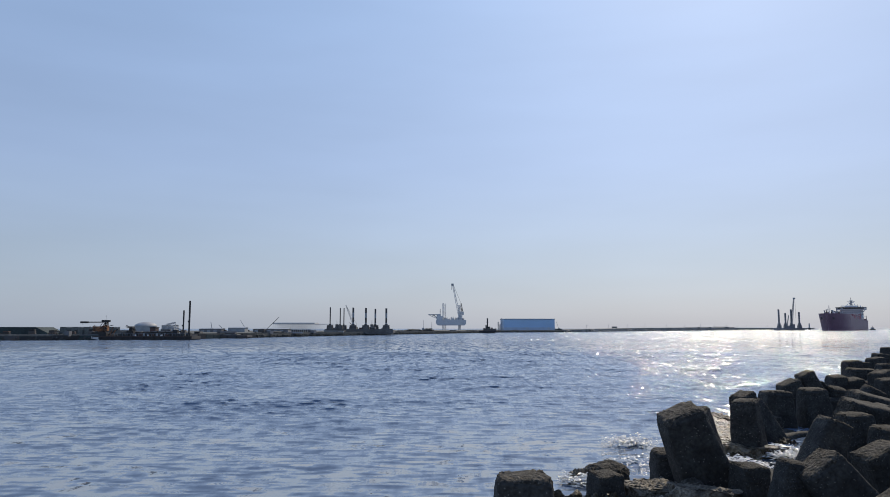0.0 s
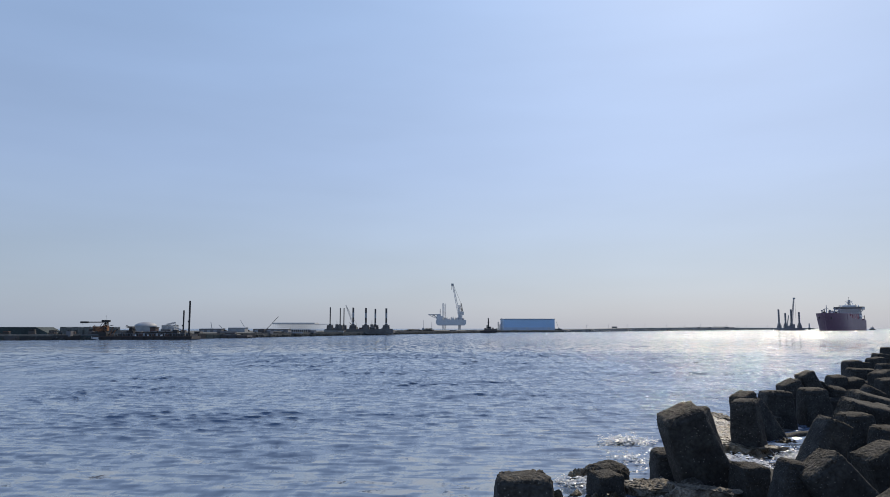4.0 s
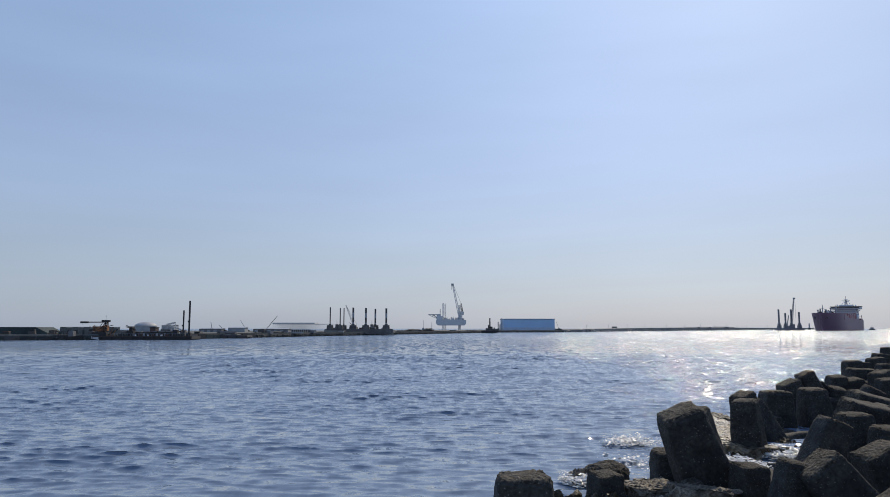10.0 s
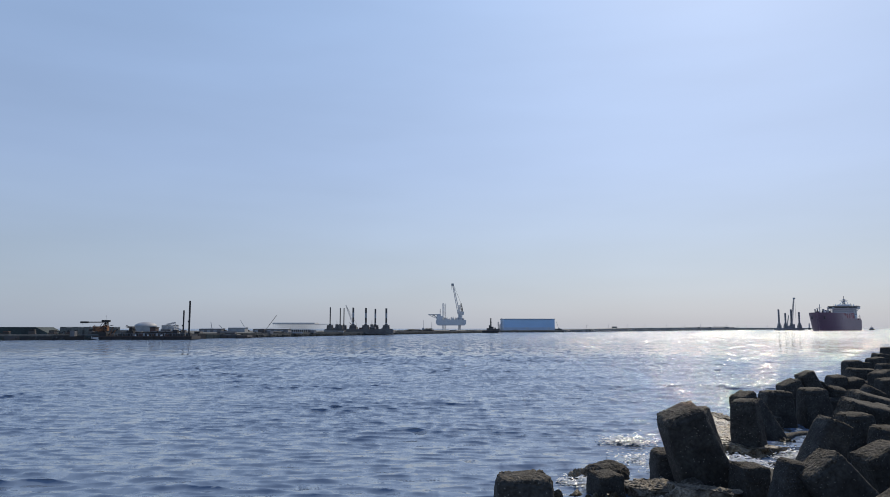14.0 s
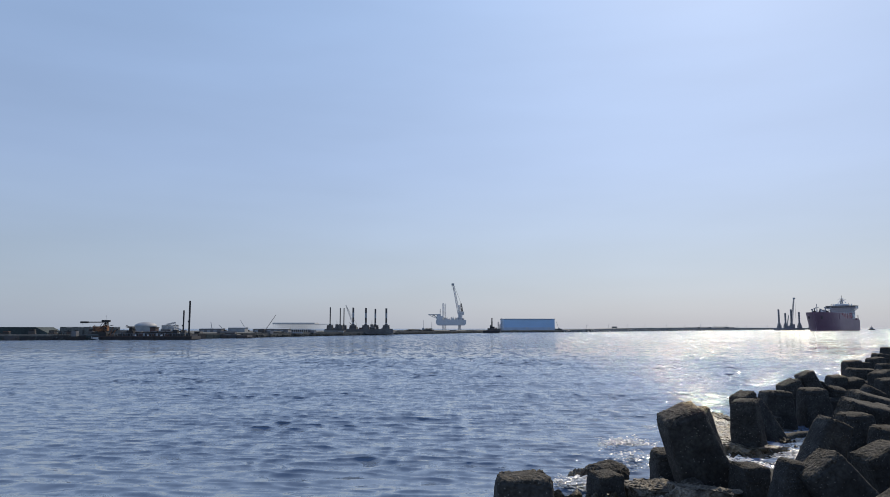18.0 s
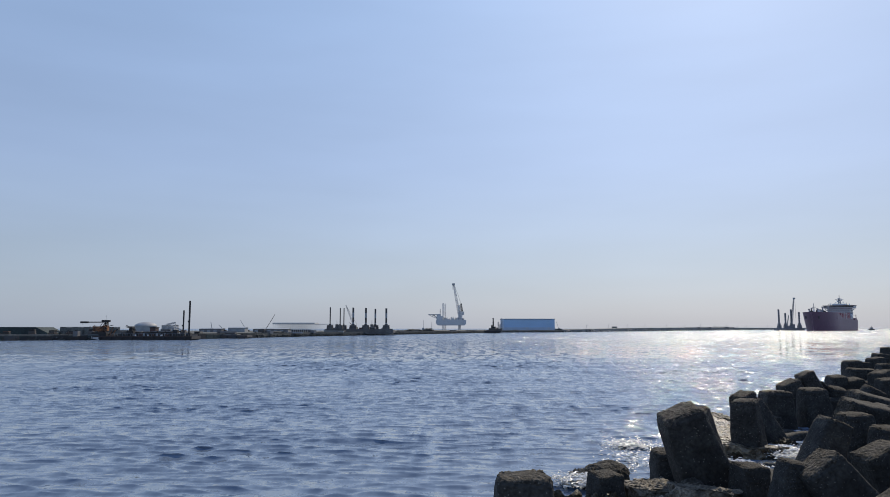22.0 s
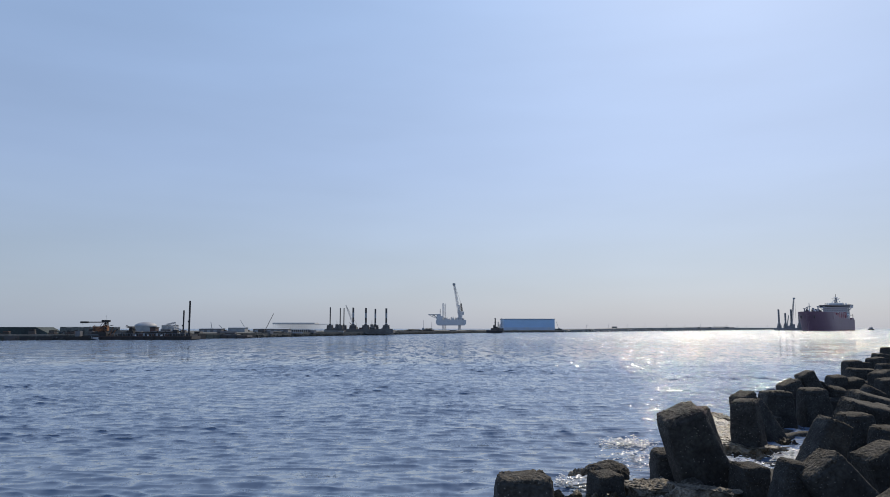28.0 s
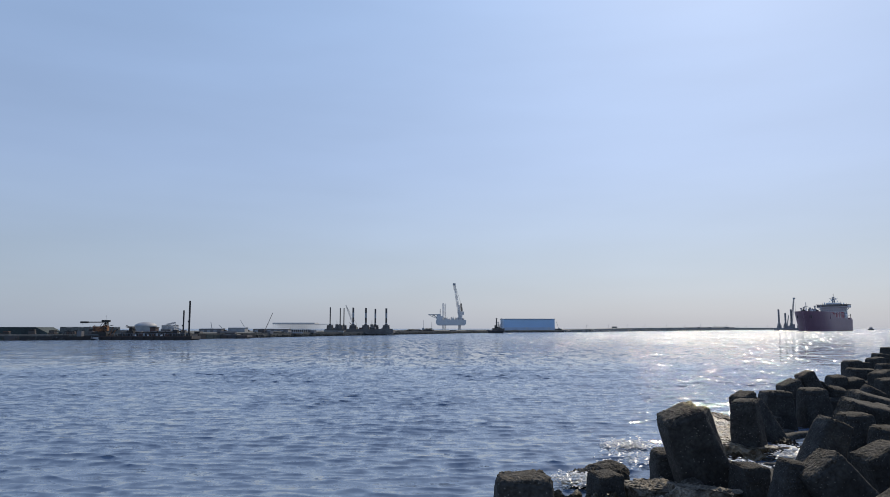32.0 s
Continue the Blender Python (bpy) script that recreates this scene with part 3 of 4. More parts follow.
for i in range(22):
    x, y, w, h = vp.uniform(-20, 22), vp.uniform(-14, 12), vp.uniform(0.8, 3.2), vp.uniform(0.8, 4.2)
    part("deck_gear", boxed(x, x + w, y, y + 2.5, 17.5, 17.5 + h, 0.1), vp.choice((JACKUP, STEEL_GREY, STEEL_PALE, STEEL_MID)), t)
for i in range(9):
    x = -22 + i * 5.2 + vp.uniform(-1, 1)
    part("hull_fender", boxed(x, x + 0.4, -16.3, -16, 8.8, 17.2), JACKUP, t)
    part("vent_pipe", rodded((x, -12, 17.5), (x, -12, 19.5 + vp.uniform(0, 4)), 0.3, seg=6), STEEL_GREY, t)
for a, b in (((-37, -4, 26), (-24, -4, 20)), ((-37, 4, 26), (-24, 4, 20)), ((-33, -4, 26), (-24, -4, 22.5))):
    part("helideck_strut", rodded(a, b, 0.35, seg=6), JACKUP, hd)
part("aft_mast", lattice((-18, 0, 27.5), (-18, 0, 36), 1.4, 0.6, 5, 0.16), STEEL_GREY, t)
part("crane_pedestal", rodded((16, -2, 17.5), (16, -2, 26), 3.2, seg=14), JACKUP, t)
rig_crane = new("slewing_crane")
rig_crane.parent = t
rig_crane.matrix_basis = pose(16, -2, 26)
part("crane_house", boxed(-3.5, 5.5, -3, 3, 0, 5.5, 0.3), JACKUP, rig_crane)
part("boom", lattice((-3, 0, 2), (-13, 0, 51), 3.2, 1.8, 18, 0.27), JACKUP, rig_crane)
part("boom_head", boxed(-15.5, -11.5, -1.5, 1.5, 49, 52.5, 0.2), STEEL_GREY, rig_crane)
part("gantry", lattice((3, 0, 5), (1, 0, 19), 2.6, 1.4, 6, 0.3), STEEL_DARK, rig_crane)
part("cable", rodded((1, 0, 19), (-12, 0, 51), 0.16, seg=4), BLACK, rig_crane)
part("hook_line", rodded((-15, 0, 50), (-15, 0, 42), 0.2, seg=4), BLACK, rig_crane)

# ---- blue hall ----
t = thing("assembly_hall", pose(83, 728, 1.5), "large windowless blue clad hall beside the quay", "industrial hall")
part("wall", boxed(-23.5, 28.5, 0, 40, 0, 11.6), BLUE, t)
part("lower_wall", boxed(-23.7, 28.7, -0.4, 40, 0, 3.2), BLUE_LOW, t, "paler blue lower cladding")
part("roof", loft([[(x, -0.6, 11.6), (x, 40.6, 11.6), (x, 40.6, 12.0), (x, 20, 12.7), (x, -0.6, 12.0)] for x in (-24.1, 29.1)]), STEEL_GREY, t)
for i in range(25):
    part("cladding_rib", boxed(-22.9 + i * 2.1, -22.7 + i * 2.1, -0.12, 0.0, 3.2, 11.5), BLUE, t)
for k in range(3):
    part("scaffold", lattice((-25.4 - k * 1.7, -1, 0), (-25.4 - k * 1.7, -1, 10.0 - k * 0.7 - 3.2 * (k == 1)), 1.0, 1.0, 6, 0.16), STEEL_GREY, t, "pale stair scaffold")

for x in (-0.6, 1.2, 22.5):
    part("downpipe", boxed(x - 0.25, x + 0.25, -0.75, -0.4, 0, 3.6), STEEL_PALE, t)
part("annex", boxed(28.9, 36, 0.5, 20, 0, 1.9, 0.05), QUAY, t, "low concrete annex")

# ---- steel-frame shed ----
t = thing("open_shed", pose(-99, 500, 1.5), "unfinished open steel-frame shed with a flat pale roof", "shed")
part("roof", boxed(-21.5, 8, 0, 18, 5.2, 6.3, 0.05), STEEL_PALE, t)
# Columns and beam in pale paint that carries the distance haze.
for i in range(30):
    x = -21 + i * 1.42
    for y in (0.3, 17.5):
        part("column", boxed(x - 0.10, x + 0.10, y - 0.10, y + 0.10, 0, 5.2 if x < 8 else 5.8 - 0.2 * (i % 3)), STEEL_PALE, t)
part("beam", boxed(8, 20.5, 0.2, 0.5, 5.0, 5.3), STEEL_PALE, t)
part("stored_panels", boxed(-15, 4, 3, 8, 0, 1.5), STEEL_DARK, t)

# ---- domed tank ----
t = thing("domed_tank", pose(-250.5, 600, 1.5), "pale grey storage tank with a shallow dome roof", "storage tank")
part("wall", rodded((0, 0, 0), (0, 0, 4.6), 8.9, seg=40), TANK, t)
rings = [[(r * math.cos(a), r * math.sin(a), z) for a in np.linspace(0, 2 * math.pi, 40, endpoint=False)] for r, z in ((9.1, 4.6), (8.0, 5.6), (6.0, 6.7), (3.4, 7.5), (0.3, 7.8))]
part("roof", loft(rings), TANK, t)

# ---- far left: stockpile, wall, dredging barge, work boat ----
t = thing("covered_stockpile", pose(-190, 300, 1.5), "long stockpile under dark green netting on the quay", "stockpile")
part("mound", loft([[(-45, 0, 0), (-45, 0.3, 3.05), (-45, 14, 2.95), (-45, 17, 0)], [(18.5, 0, 0), (18.5, 0.3, 2.95), (18.5, 14, 2.9), (18.5, 17, 0)], [(23.5, 0.2, 0), (23.5, 0.4, 0.5), (23.5, 12, 0.4), (23.5, 15, 0)]]), GREEN, t)
t = thing("storm_wall", pose(-155, 312, 1.5), "pale grey concrete storm wall of precast panels", "wall")
for i in range(10):
    part("panel", boxed(-12.6 + i * 2.6, -10.06 + i * 2.6, 0, 0.6, 0, 2.9 - 0.06 * (i % 2), 0.04), STORM, t)
part("coping", boxed(-12.7, 13.5, -0.1, 0.7, 2.9, 3.05, 0.03), STORM, t)
for i in range(7):
    part("buttress", boxed(-9 + i * 3.3, -8.6 + i * 3.3, -0.8, 0, 0, 1.8), QUAY, t)

dredge = thing("dredging_barge", pose(-104, 250, 0), "dark dredging barge with orange crane and two raised spuds", "barge")
part("hull", loft([[(x, -4.5, z0), (x, 4.5, z0), (x, 4.6, 1.3), (x, -4.6, 1.3)] for x, z0 in ((-17, 0.5), (-14.5, -0.8), (15, -0.8), (17.3, 0.3))]), STEEL_NEAR, dredge)
part("bow_plate", loft([[(-17.05, -4.66, 0.45), (-17.05, -4.62, 0.45), (-17.05, -4.62, 1.25), (-17.05, -4.66, 1.25)], [(-14.2, -4.72, 0.0), (-14.2, -4.62, 0.0), (-14.2, -4.62, 0.9), (-14.2, -4.72, 0.9)]]), STEEL_PALE, dredge, "pale scraped bow plate")
part("rubbing_strake", boxed(-16.8, 17, -4.75, -4.6, 0.95, 1.15), RUST, dredge)
for i in range(9):
    part("tyre_fender", rodded((-14 + i * 3.6, -4.95, 0.6), (-14 + i * 3.6, -4.65, 0.6), 0.42, seg=12), STEEL_NEAR, dredge)
cr = part("crane_base", boxed(-18.3, -13.2, -2, 2, 1.2, 2.6, 0.1), STEEL_NEAR, dredge)
part("turntable", rodded((-15.8, 0, 2.6), (-15.8, 0, 3.0), 1.5, seg=16), RUST, cr)
part("machine_house", boxed(-18.2, -14.6, -1.4, 1.4, 3.0, 4.6, 0.15), ORANGE, cr, "orange machine house")
part("cab", boxed(-14.4, -13.2, -1.3, 0.2, 2.9, 4.9, 0.1), ORANGE, cr, "orange operator cab")
part("cab_window", boxed(-14.2, -13.4, -1.34, -1.31, 3.7, 4.6), GLASS_DARK, cr)
part("a_frame", lattice((-14.5, 0, 4.4), (-14.0, 0, 6.2), 1.4, 0.6, 3, 0.12), STEEL_NEAR, cr)
boom = part("boom", boxed(-22.6, -13.6, -0.65, -0.15, 5.9, 6.25, 0.06), STEEL_NEAR, cr, "dark box boom lowered level")
part("boom_end", boxed(-23.0, -20.4, -0.8, 0.0, 5.7, 6.35, 0.06), STEEL_NEAR, boom)
part("boom_head", boxed(-15.6, -12.7, -0.8, 0.0, 6.1, 6.8, 0.06), STEEL_NEAR, boom)
part("hoist_chain", rodded((-22.2, -0.4, 5.7), (-22.2, -0.4, 5.1), 0.06, seg=5), STEEL_NEAR, boom)
part("whip_aerial", rodded((-14.4, 0, 6.1), (-14.4, 0, 8.4), 0.05, seg=4), STEEL_NEAR, cr)
part("grab_arm", rodded((-13.0, -1, 1.6), (-9.6, -1, 3.7), 0.22, seg=6), STEEL_NEAR, cr)
for i, (x, h) in enumerate(((-18.0, 3.6), (-16.6, 4.4), (-12.2, 4.2), (-11.2, 3.4))):
    part("stay", rodded((x, -1.6, 1.3), (x + 0.9, -1.2, h), 0.12, seg=6), ORANGE, cr)
w = part("wheelhouse", boxed(-6.2, -4.0, -2, 2, 1.3, 3.1, 0.08), STEEL_NEAR, dredge)
part("wheelhouse_top", boxed(-5.7, -4.6, -1.2, 1.2, 3.1, 4.6, 0.08), STEEL_NEAR, w)
part("window", boxed(-5.5, -4.8, -1.24, -1.2, 3.8, 4.3), GLASS_DARK, w)
part("roof_frame", lattice((-6.6, -1.4, 4.7), (-3.4, -1.4, 3.4), 0.5, 0.4, 5, 0.08), STEEL_NEAR, w)
part("winch_house", boxed(1.7, 3.6, -1.5, 1.5, 2.6, 4.2, 0.08), RUST, dredge, "rust-red winch house")
part("winch_roof", boxed(1.5, 3.8, -1.7, 1.7, 4.2, 4.35, 0.03), STEEL_NEAR, dredge)
part("spud_gangway", boxed(3.6, 12.6, -1.7, -1.0, 2.75, 3.1, 0.04), STEEL_NEAR, dredge)
for i in range(6):
    part("gangway_post", rodded((4.2 + i * 1.6, -1.4, 2.6), (4.2 + i * 1.6, -1.4, 2.8), 0.07, seg=6), STEEL_NEAR, dredge)
part("long_deckhouse", boxed(-3.4, 10, -1.8, 2.2, 1.3, 2.6, 0.06), STEEL_NEAR, dredge)
for i in range(7):
    part("deck_drum", rodded((-2.4 + i * 1.5, -3.6, 1.3), (-2.4 + i * 1.5, -3.6, 1.3 + 0.5 + 0.2 * (i % 3)), 0.35, seg=10), (WHITE, RUST, STEEL_GREY)[i % 3], dredge)
for x, z, r in ((13.8, 10.1, 0.26), (15.8, 13.4, 0.30)):
    s = part("spud", rodded((x, -3, -4), (x, -3, z), r, seg=10), STEEL_NEAR, dredge, "tall black spud")
    part("spud_collar", boxed(x - 0.7, x + 0.7, -3.7, -2.3, 1.3, 2.5, 0.05), STEEL_NEAR, s)
    part("sheave", boxed(x - 0.5, x + 0.1, -3.2, -2.8, z * 0.45, z * 0.45 + 0.5, 0.05), STEEL_NEAR, s)
part("spud_winch", boxed(10.4, 12, -3.6, -2, 1.3, 3.4, 0.1), STEEL_NEAR, dredge)
dr = random.Random(21)
for i in range(26):
    x, w, h = dr.uniform(-11.5, 12.5), dr.uniform(0.25, 1.1), dr.uniform(0.3, 1.3)
    y = dr.uniform(-4.2, -2.2)
    part("deck_gear", boxed(x, x + w, y, y + dr.uniform(0.3, 0.9), 1.3, 1.3 + h, 0.03), dr.choice((STEEL_NEAR, STEEL_MID, RUST, STEEL_NEAR, BLACK)), dredge)
for i in range(22):
    x, z = dr.uniform(-20.0, -11.0), dr.uniform(1.6, 4.8)
    part("crane_strut", rodded((x, -1.7, z), (x + dr.uniform(-1.6, 1.6), -1.5, z + dr.uniform(0.4, 1.5)), 0.1, seg=6), dr.choice((ORANGE, STEEL_NEAR, RUST)), cr)
for i in range(5):
    part("pipe", rodded((-3 + i * 2.6, -2.0, 2.7 + 0.1 * (i % 2)), (-0.8 + i * 2.6, -2.0, 2.8), 0.14, seg=8), STEEL_MID, dredge)
for i in range(30):
    part("rail_post", rodded((-10 + i * 0.9, -4.4, 1.3), (-10 + i * 0.9, -4.4, 2.1), 0.03, seg=4), STEEL_GREY, dredge)
part("rail", rodded((-10, -4.4, 2.1), (16, -4.4, 2.1), 0.03, seg=4), STEEL_GREY, dredge)

work_boat = thing("work_boat", pose(-129, 243, 0), "small dark work boat with arched deck frames", "boat")
part("hull", loft([[(-4.6, -1.4, -0.4), (-4.6, 1.4, -0.4), (-4.7, 1.6, 1.1), (-4.7, -1.6, 1.1)], [(2.6, -1.4, -0.4), (2.6, 1.4, -0.4), (2.8, 1.6, 1.2), (2.8, -1.6, 1.2)], [(5.0, -0.1, 0.1), (5.0, 0.1, 0.1), (5.6, 0.2, 1.6), (5.6, -0.2, 1.6)]]), STEEL_NEAR, work_boat)
part("cabin", boxed(1.0, 2.6, -1, 1, 1.1, 3.0, 0.08), STEEL_MID, work_boat)
for x in (-3.4, -1.6):
    for a, b in (((x, -1.3, 1.0), (x + 0.3, -1.1, 2.8)), ((x + 0.3, -1.1, 2.8), (x + 1.1, -1.1, 2.9)), ((x + 1.1, -1.1, 2.9), (x + 1.4, -1.3, 1.0))):
        part("deck_frame", rodded(a, b, 0.1, seg=6), STEEL_NEAR, work_boat)

t = thing("hopper_barge", pose(-92, 285, 0), "dark low hopper barge moored along the quay", "barge")
part("hull", loft([[(x, -3.6, z0), (x, 3.6, z0), (x, 3.8, 1.25), (x, -3.8, 1.25)] for x, z0 in ((-8, 0.5), (-6, -0.8), (12, -0.8), (14.5, 0.5))]), STEEL_DARK, t)
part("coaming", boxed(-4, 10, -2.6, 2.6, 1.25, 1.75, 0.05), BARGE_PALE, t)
part("deckhouse", boxed(-7, -4.8, -2.0, 2.0, 1.25, 2.7, 0.06), BARGE, t)
part("window", boxed(-6.7, -5.1, -2.04, -2.0, 1.9, 2.4), GLASS_DARK, t)
part("hatch", boxed(5, 9, -2, 2, 1.75, 2.2, 0.06), STEEL_DARK, t)
for i in range(6):
    part("bollard", rodded((-6 + i * 3.6, -3.4, 1.25), (-6 + i * 3.6, -3.4, 1.6), 0.16, seg=8), STEEL_NEAR, t)
for i in range(5):
    part("tyre_fender", rodded((-4 + i * 3.6, -4.05, 0.6), (-4 + i * 3.6, -3.8, 0.6), 0.4, seg=12), BLACK, t)

t = thing("sea_wall", pose(0, 0, 0), "dark timber-faced sea wall with weed along the quay", "sea wall")
wp = random.Random(14)
for (x0, y0), (x1, y1) in zip(SHORE[:5], SHORE[1:6]):
    n = int(math.hypot(x1 - x0, y1 - y0) / 4.5)
    for i in range(n):
        f = (i + 0.5) / n
        panel = part("panel", boxed(-2.15, 2.15, -0.5, -0.1, -0.4, wp.uniform(1.2, 1.75), 0.05), wp.choice((STEEL_NEAR, STEEL_NEAR, STEEL_DARK, GREEN)), t)
        panel.matrix_basis = pose(x0 + (x1 - x0) * f, y0 + (y1 - y0) * f - 0.35, 0, 0, 0, math.degrees(math.atan2(y1 - y0, x1 - x0)))
yard = random.Random(31)
for k in range(16):
    x, y = -205 + k * 7.2 + yard.uniform(-2, 2), 258 + yard.uniform(0, 14)
    h = yard.uniform(0.8, 2.2)
    s = thing("material_stack", pose(x, y, 1.5, 0, 0, yard.uniform(-15, 15)), "dark stack of timber and steel stored on the quay", "stack", "stacks on the quay")
    w = yard.uniform(1.5, 4.5)
    for q in range(3):
        part("layer", boxed(-w / 2 + 0.15 * q, w / 2 - 0.1 * q, -0.8, 0.8, h * q / 3, h * (q + 1) / 3 - 0.04, 0.03), yard.choice((STEEL_NEAR, STEEL_DARK, RUST, BARGE)), s)

rng = random.Random(5)


def low_shed(x, y, w, d, h, material, label):
    s = thing("low_shed", pose(x, y, 1.5), label, "shed")
    part("wall", boxed(-w / 2, w / 2, 0, d, 0, h), material, s)
    part("roof", loft([[(xx, -0.3, h), (xx, d + 0.3, h), (xx, d / 2, h + d * 0.06)] for xx in (-w / 2 - 0.3, w / 2 + 0.3)]), STEEL_GREY, s)
    # Doors in light grey: haze is painted in instead of a dark opening.
    for i in range(max(1, int(w / 4))):
        part("door", boxed(-w / 2 + 1 + i * 4, -w / 2 + 3 + i * 4, -0.06, 0, 0, h * 0.7), STEEL_GREY, s)
    return s


low_shed(-131, 450, 10.5, 8, 2.7, TANK, "pale grey low site shed on the quay")
low_shed(-148, 452, 14, 8, 2.1, STEEL_MID, "dark low site shed on the quay")
low_shed(-239, 618, 11, 10, 4.9, TANK, "pale grey shed beside the domed tank")
t = thing("conveyor", pose(-229, 598, 1.5), "pale grey conveyor gantry behind the moored barge", "conveyor")
part("belt_truss", lattice((-4, 0, 5.2), (4, 0, 7.2), 1.0, 0.9, 8, 0.2), STEEL_PALE, t)
part("lower_truss", lattice((-2, 0, 5.0), (10, 0, 0.8), 1.0, 0.9, 8, 0.2), STEEL_PALE, t)
for x, h in ((-3, 5.0), (1, 5.8), (4, 6.6), (7, 2.4)):
    part("trestle", rodded((x, 0, 0), (x, 0, h), 0.18, seg=6), STEEL_PALE, t)
low_shed(-110, 452, 22, 9, 1.9, STEEL_MID, "grey low site shed on the quay")


def yard_crane(x, y, dx, h, label):
    c = thing("yard_crane", pose(x, y, 1.5), label, "crane")
    part("carrier", boxed(-2.4, 2.4, -1.2, 1.2, 0.3, 1.3, 0.1), STEEL_DARK, c)
    part("cab", boxed(-0.9, 0.9, -1, 1, 1.3, 2.6, 0.1), STEEL_GREY, c)
    part("boom", lattice((0, 0, 2), (dx, 0, h), 0.3, 0.16, 10, 0.035), STEEL_GREY, c)
    return c


yard_crane(-148, 455, -0.8, 6.5, "small yard crane with its boom raised")
yard_crane(-142, 458, -2.6, 4.6, "small yard crane with a low boom")
yard_crane(-128, 460, -3.4, 7.5, "small yard crane with a slanting boom")
yard_crane(-17, 560, 0.2, 8.5, "yard crane with an upright boom behind the quay")
yard_crane(-11, 575, 0.4, 7.5, "yard crane with an upright boom behind the quay")
yard_crane(117, 735, -3.0, 9.0, "small crane on the root of the breakwater")



def stone_heap(x, y, length, depth, h, seed, label):
    """A long low heap of tipped stone with a broken crest."""
    rings, pick = [], random.Random(seed)
    for k in range(13):
        f = k / 12
        top = h * (math.sin(math.pi * min(1, max(0, 0.04 + f * 0.92))) ** 0.45) * pick.uniform(0.8, 1.05) + 0.05
        xx = (f - 0.5) * length
        rings.append([(xx, -depth / 2, 0), (xx, -depth / 4 + pick.uniform(-0.4, 0.4), top * 0.75), (xx, pick.uniform(-0.3, 0.3), top), (xx, depth / 4, top * 0.8), (xx, depth / 2, 0)])
    heap = thing("stone_heap", pose(x, y, 1.5), label, "stone heap", "stone heaps on the quay")
    part("heap", loft(rings), RUBBLE, heap)
    for k in range(14):
        s = pick.uniform(0.4, 1.0)
        px, pz = pick.uniform(-0.45, 0.45) * length, pick.uniform(0.1, 0.6) * h
        part("boulder", boxed(px - s / 2, px + s / 2, -depth / 2 + 0.2, -depth / 2 + 0.2 + s, pz * 0.4, pz * 0.4 + s * 0.8, 0.12), RUBBLE, heap)
    return heap


stone_heap(-24.5, 552, 15, 7, 2.0, 3, "long dark heap of tipped stone on the quay")
stone_heap(-13.5, 565, 8, 6, 2.6, 5, "dark heap of tipped stone beside two yard cranes")
stone_heap(-83, 340, 16, 5, 1.2, 7, "low dark heap of tipped stone on the quay")

crawler = thing("crawler_crane", pose(-83.5, 330, 1.5), "dark crawler crane luffing its slim boom", "crane")
for y in (-1.3, 1.3):
    part("track", boxed(-2.2, 2.2, y - 0.35, y + 0.35, 0, 0.8, 0.2), BLACK, crawler)
part("machine_house", boxed(-2.4, 0.6, -1.2, 1.2, 0.8, 2.1, 0.12), STEEL_DARK, crawler)
crawler_boom = part("boom", lattice((0, 0, 0), (9.2, 0, 0), 0.24, 0.14, 12, 0.03), STEEL_DARK, crawler)
crawler_boom.matrix_basis = pose(0.4, 0, 1.0, 0, -45, 0)

# small plant and stores along the quay and the breakwater
def along(line, t):
    i = min(int(t), len(line) - 2)
    (x0, y0), (x1, y1) = line[i], line[i + 1]
    return x0 + (x1 - x0) * (t - i), y0 + (y1 - y0) * (t - i)


for k in range(20):
    x, y = along(SHORE, 4.2 + k * 0.33 + rng.uniform(-0.1, 0.1))
    h = rng.uniform(0.5, 1.5)
    w = rng.uniform(2.0, 9.0)
    s = thing("site_container", pose(x + rng.uniform(-3, 3), y + rng.uniform(5, 22), 1.5, 0, 0, rng.uniform(-20, 20)), "dull grey storage container standing on the quay", "container", "containers on the quay")
    m = rng.choice((STEEL_MID, STEEL_GREY, QUAY, STEEL_MID))
    part("body", boxed(-w / 2, w / 2, -1.2, 1.2, 0, h, 0.05), m, s)
    part("door", boxed(-w / 2 + 0.3, -w / 2 + 1.3, -1.24, -1.2, 0.1, h - 0.1), STEEL_DARK, s)
for k in range(13):
    x, y = along(MOLE, 0.25 + k * 0.27)
    h = rng.uniform(3, 5) * (1 + k * 0.06)
    s = thing("lamp_post", pose(x, y + 9, 3.6), "thin grey lamp post on the breakwater", "lamp post", "lamp posts of the breakwater")
    part("pole", rodded((0, 0, 0), (0, 0, h), 0.12 + 0.02 * k, seg=6), STEEL_GREY, s)
    part("lantern", boxed(-0.2, 1.0, -0.2, 0.2, h, h + 0.25), STEEL_GREY, s)
for k, (tt, w, h) in enumerate(((0.62, 6, 1.6), (1.75, 24, 1.2), (1.95, 26, 1.6), (2.3, 30, 2.4), (2.5, 20, 1.8))):
    x, y = along(MOLE, tt)
    s = thing("wall_block", pose(x, y + 16, 4.0), "long dark concrete parapet block on the breakwater", "parapet", "parapets of the breakwater")
    part("block", boxed(-w / 2, w / 2, -1.5, 1.5, -1.0, h, 0.2), MOLE_ROCK, s)
    part("capping", boxed(-w / 2 - 0.2, w / 2 + 0.2, -1.8, 1.8, h, h + 0.4, 0.05), MOLE_ROCK, s)
t = thing("harbour_light", pose(1022, 2010, 0), "small grey harbour light tower at the mole head", "lighthouse")
part("base", rodded((0, 0, -2), (0, 0, 4), 4, seg=16), QUAY, t)
part("tower", rodded((0, 0, 4), (0, 0, 15), 2.0, 1.4, seg=16), STEEL_GREY, t)
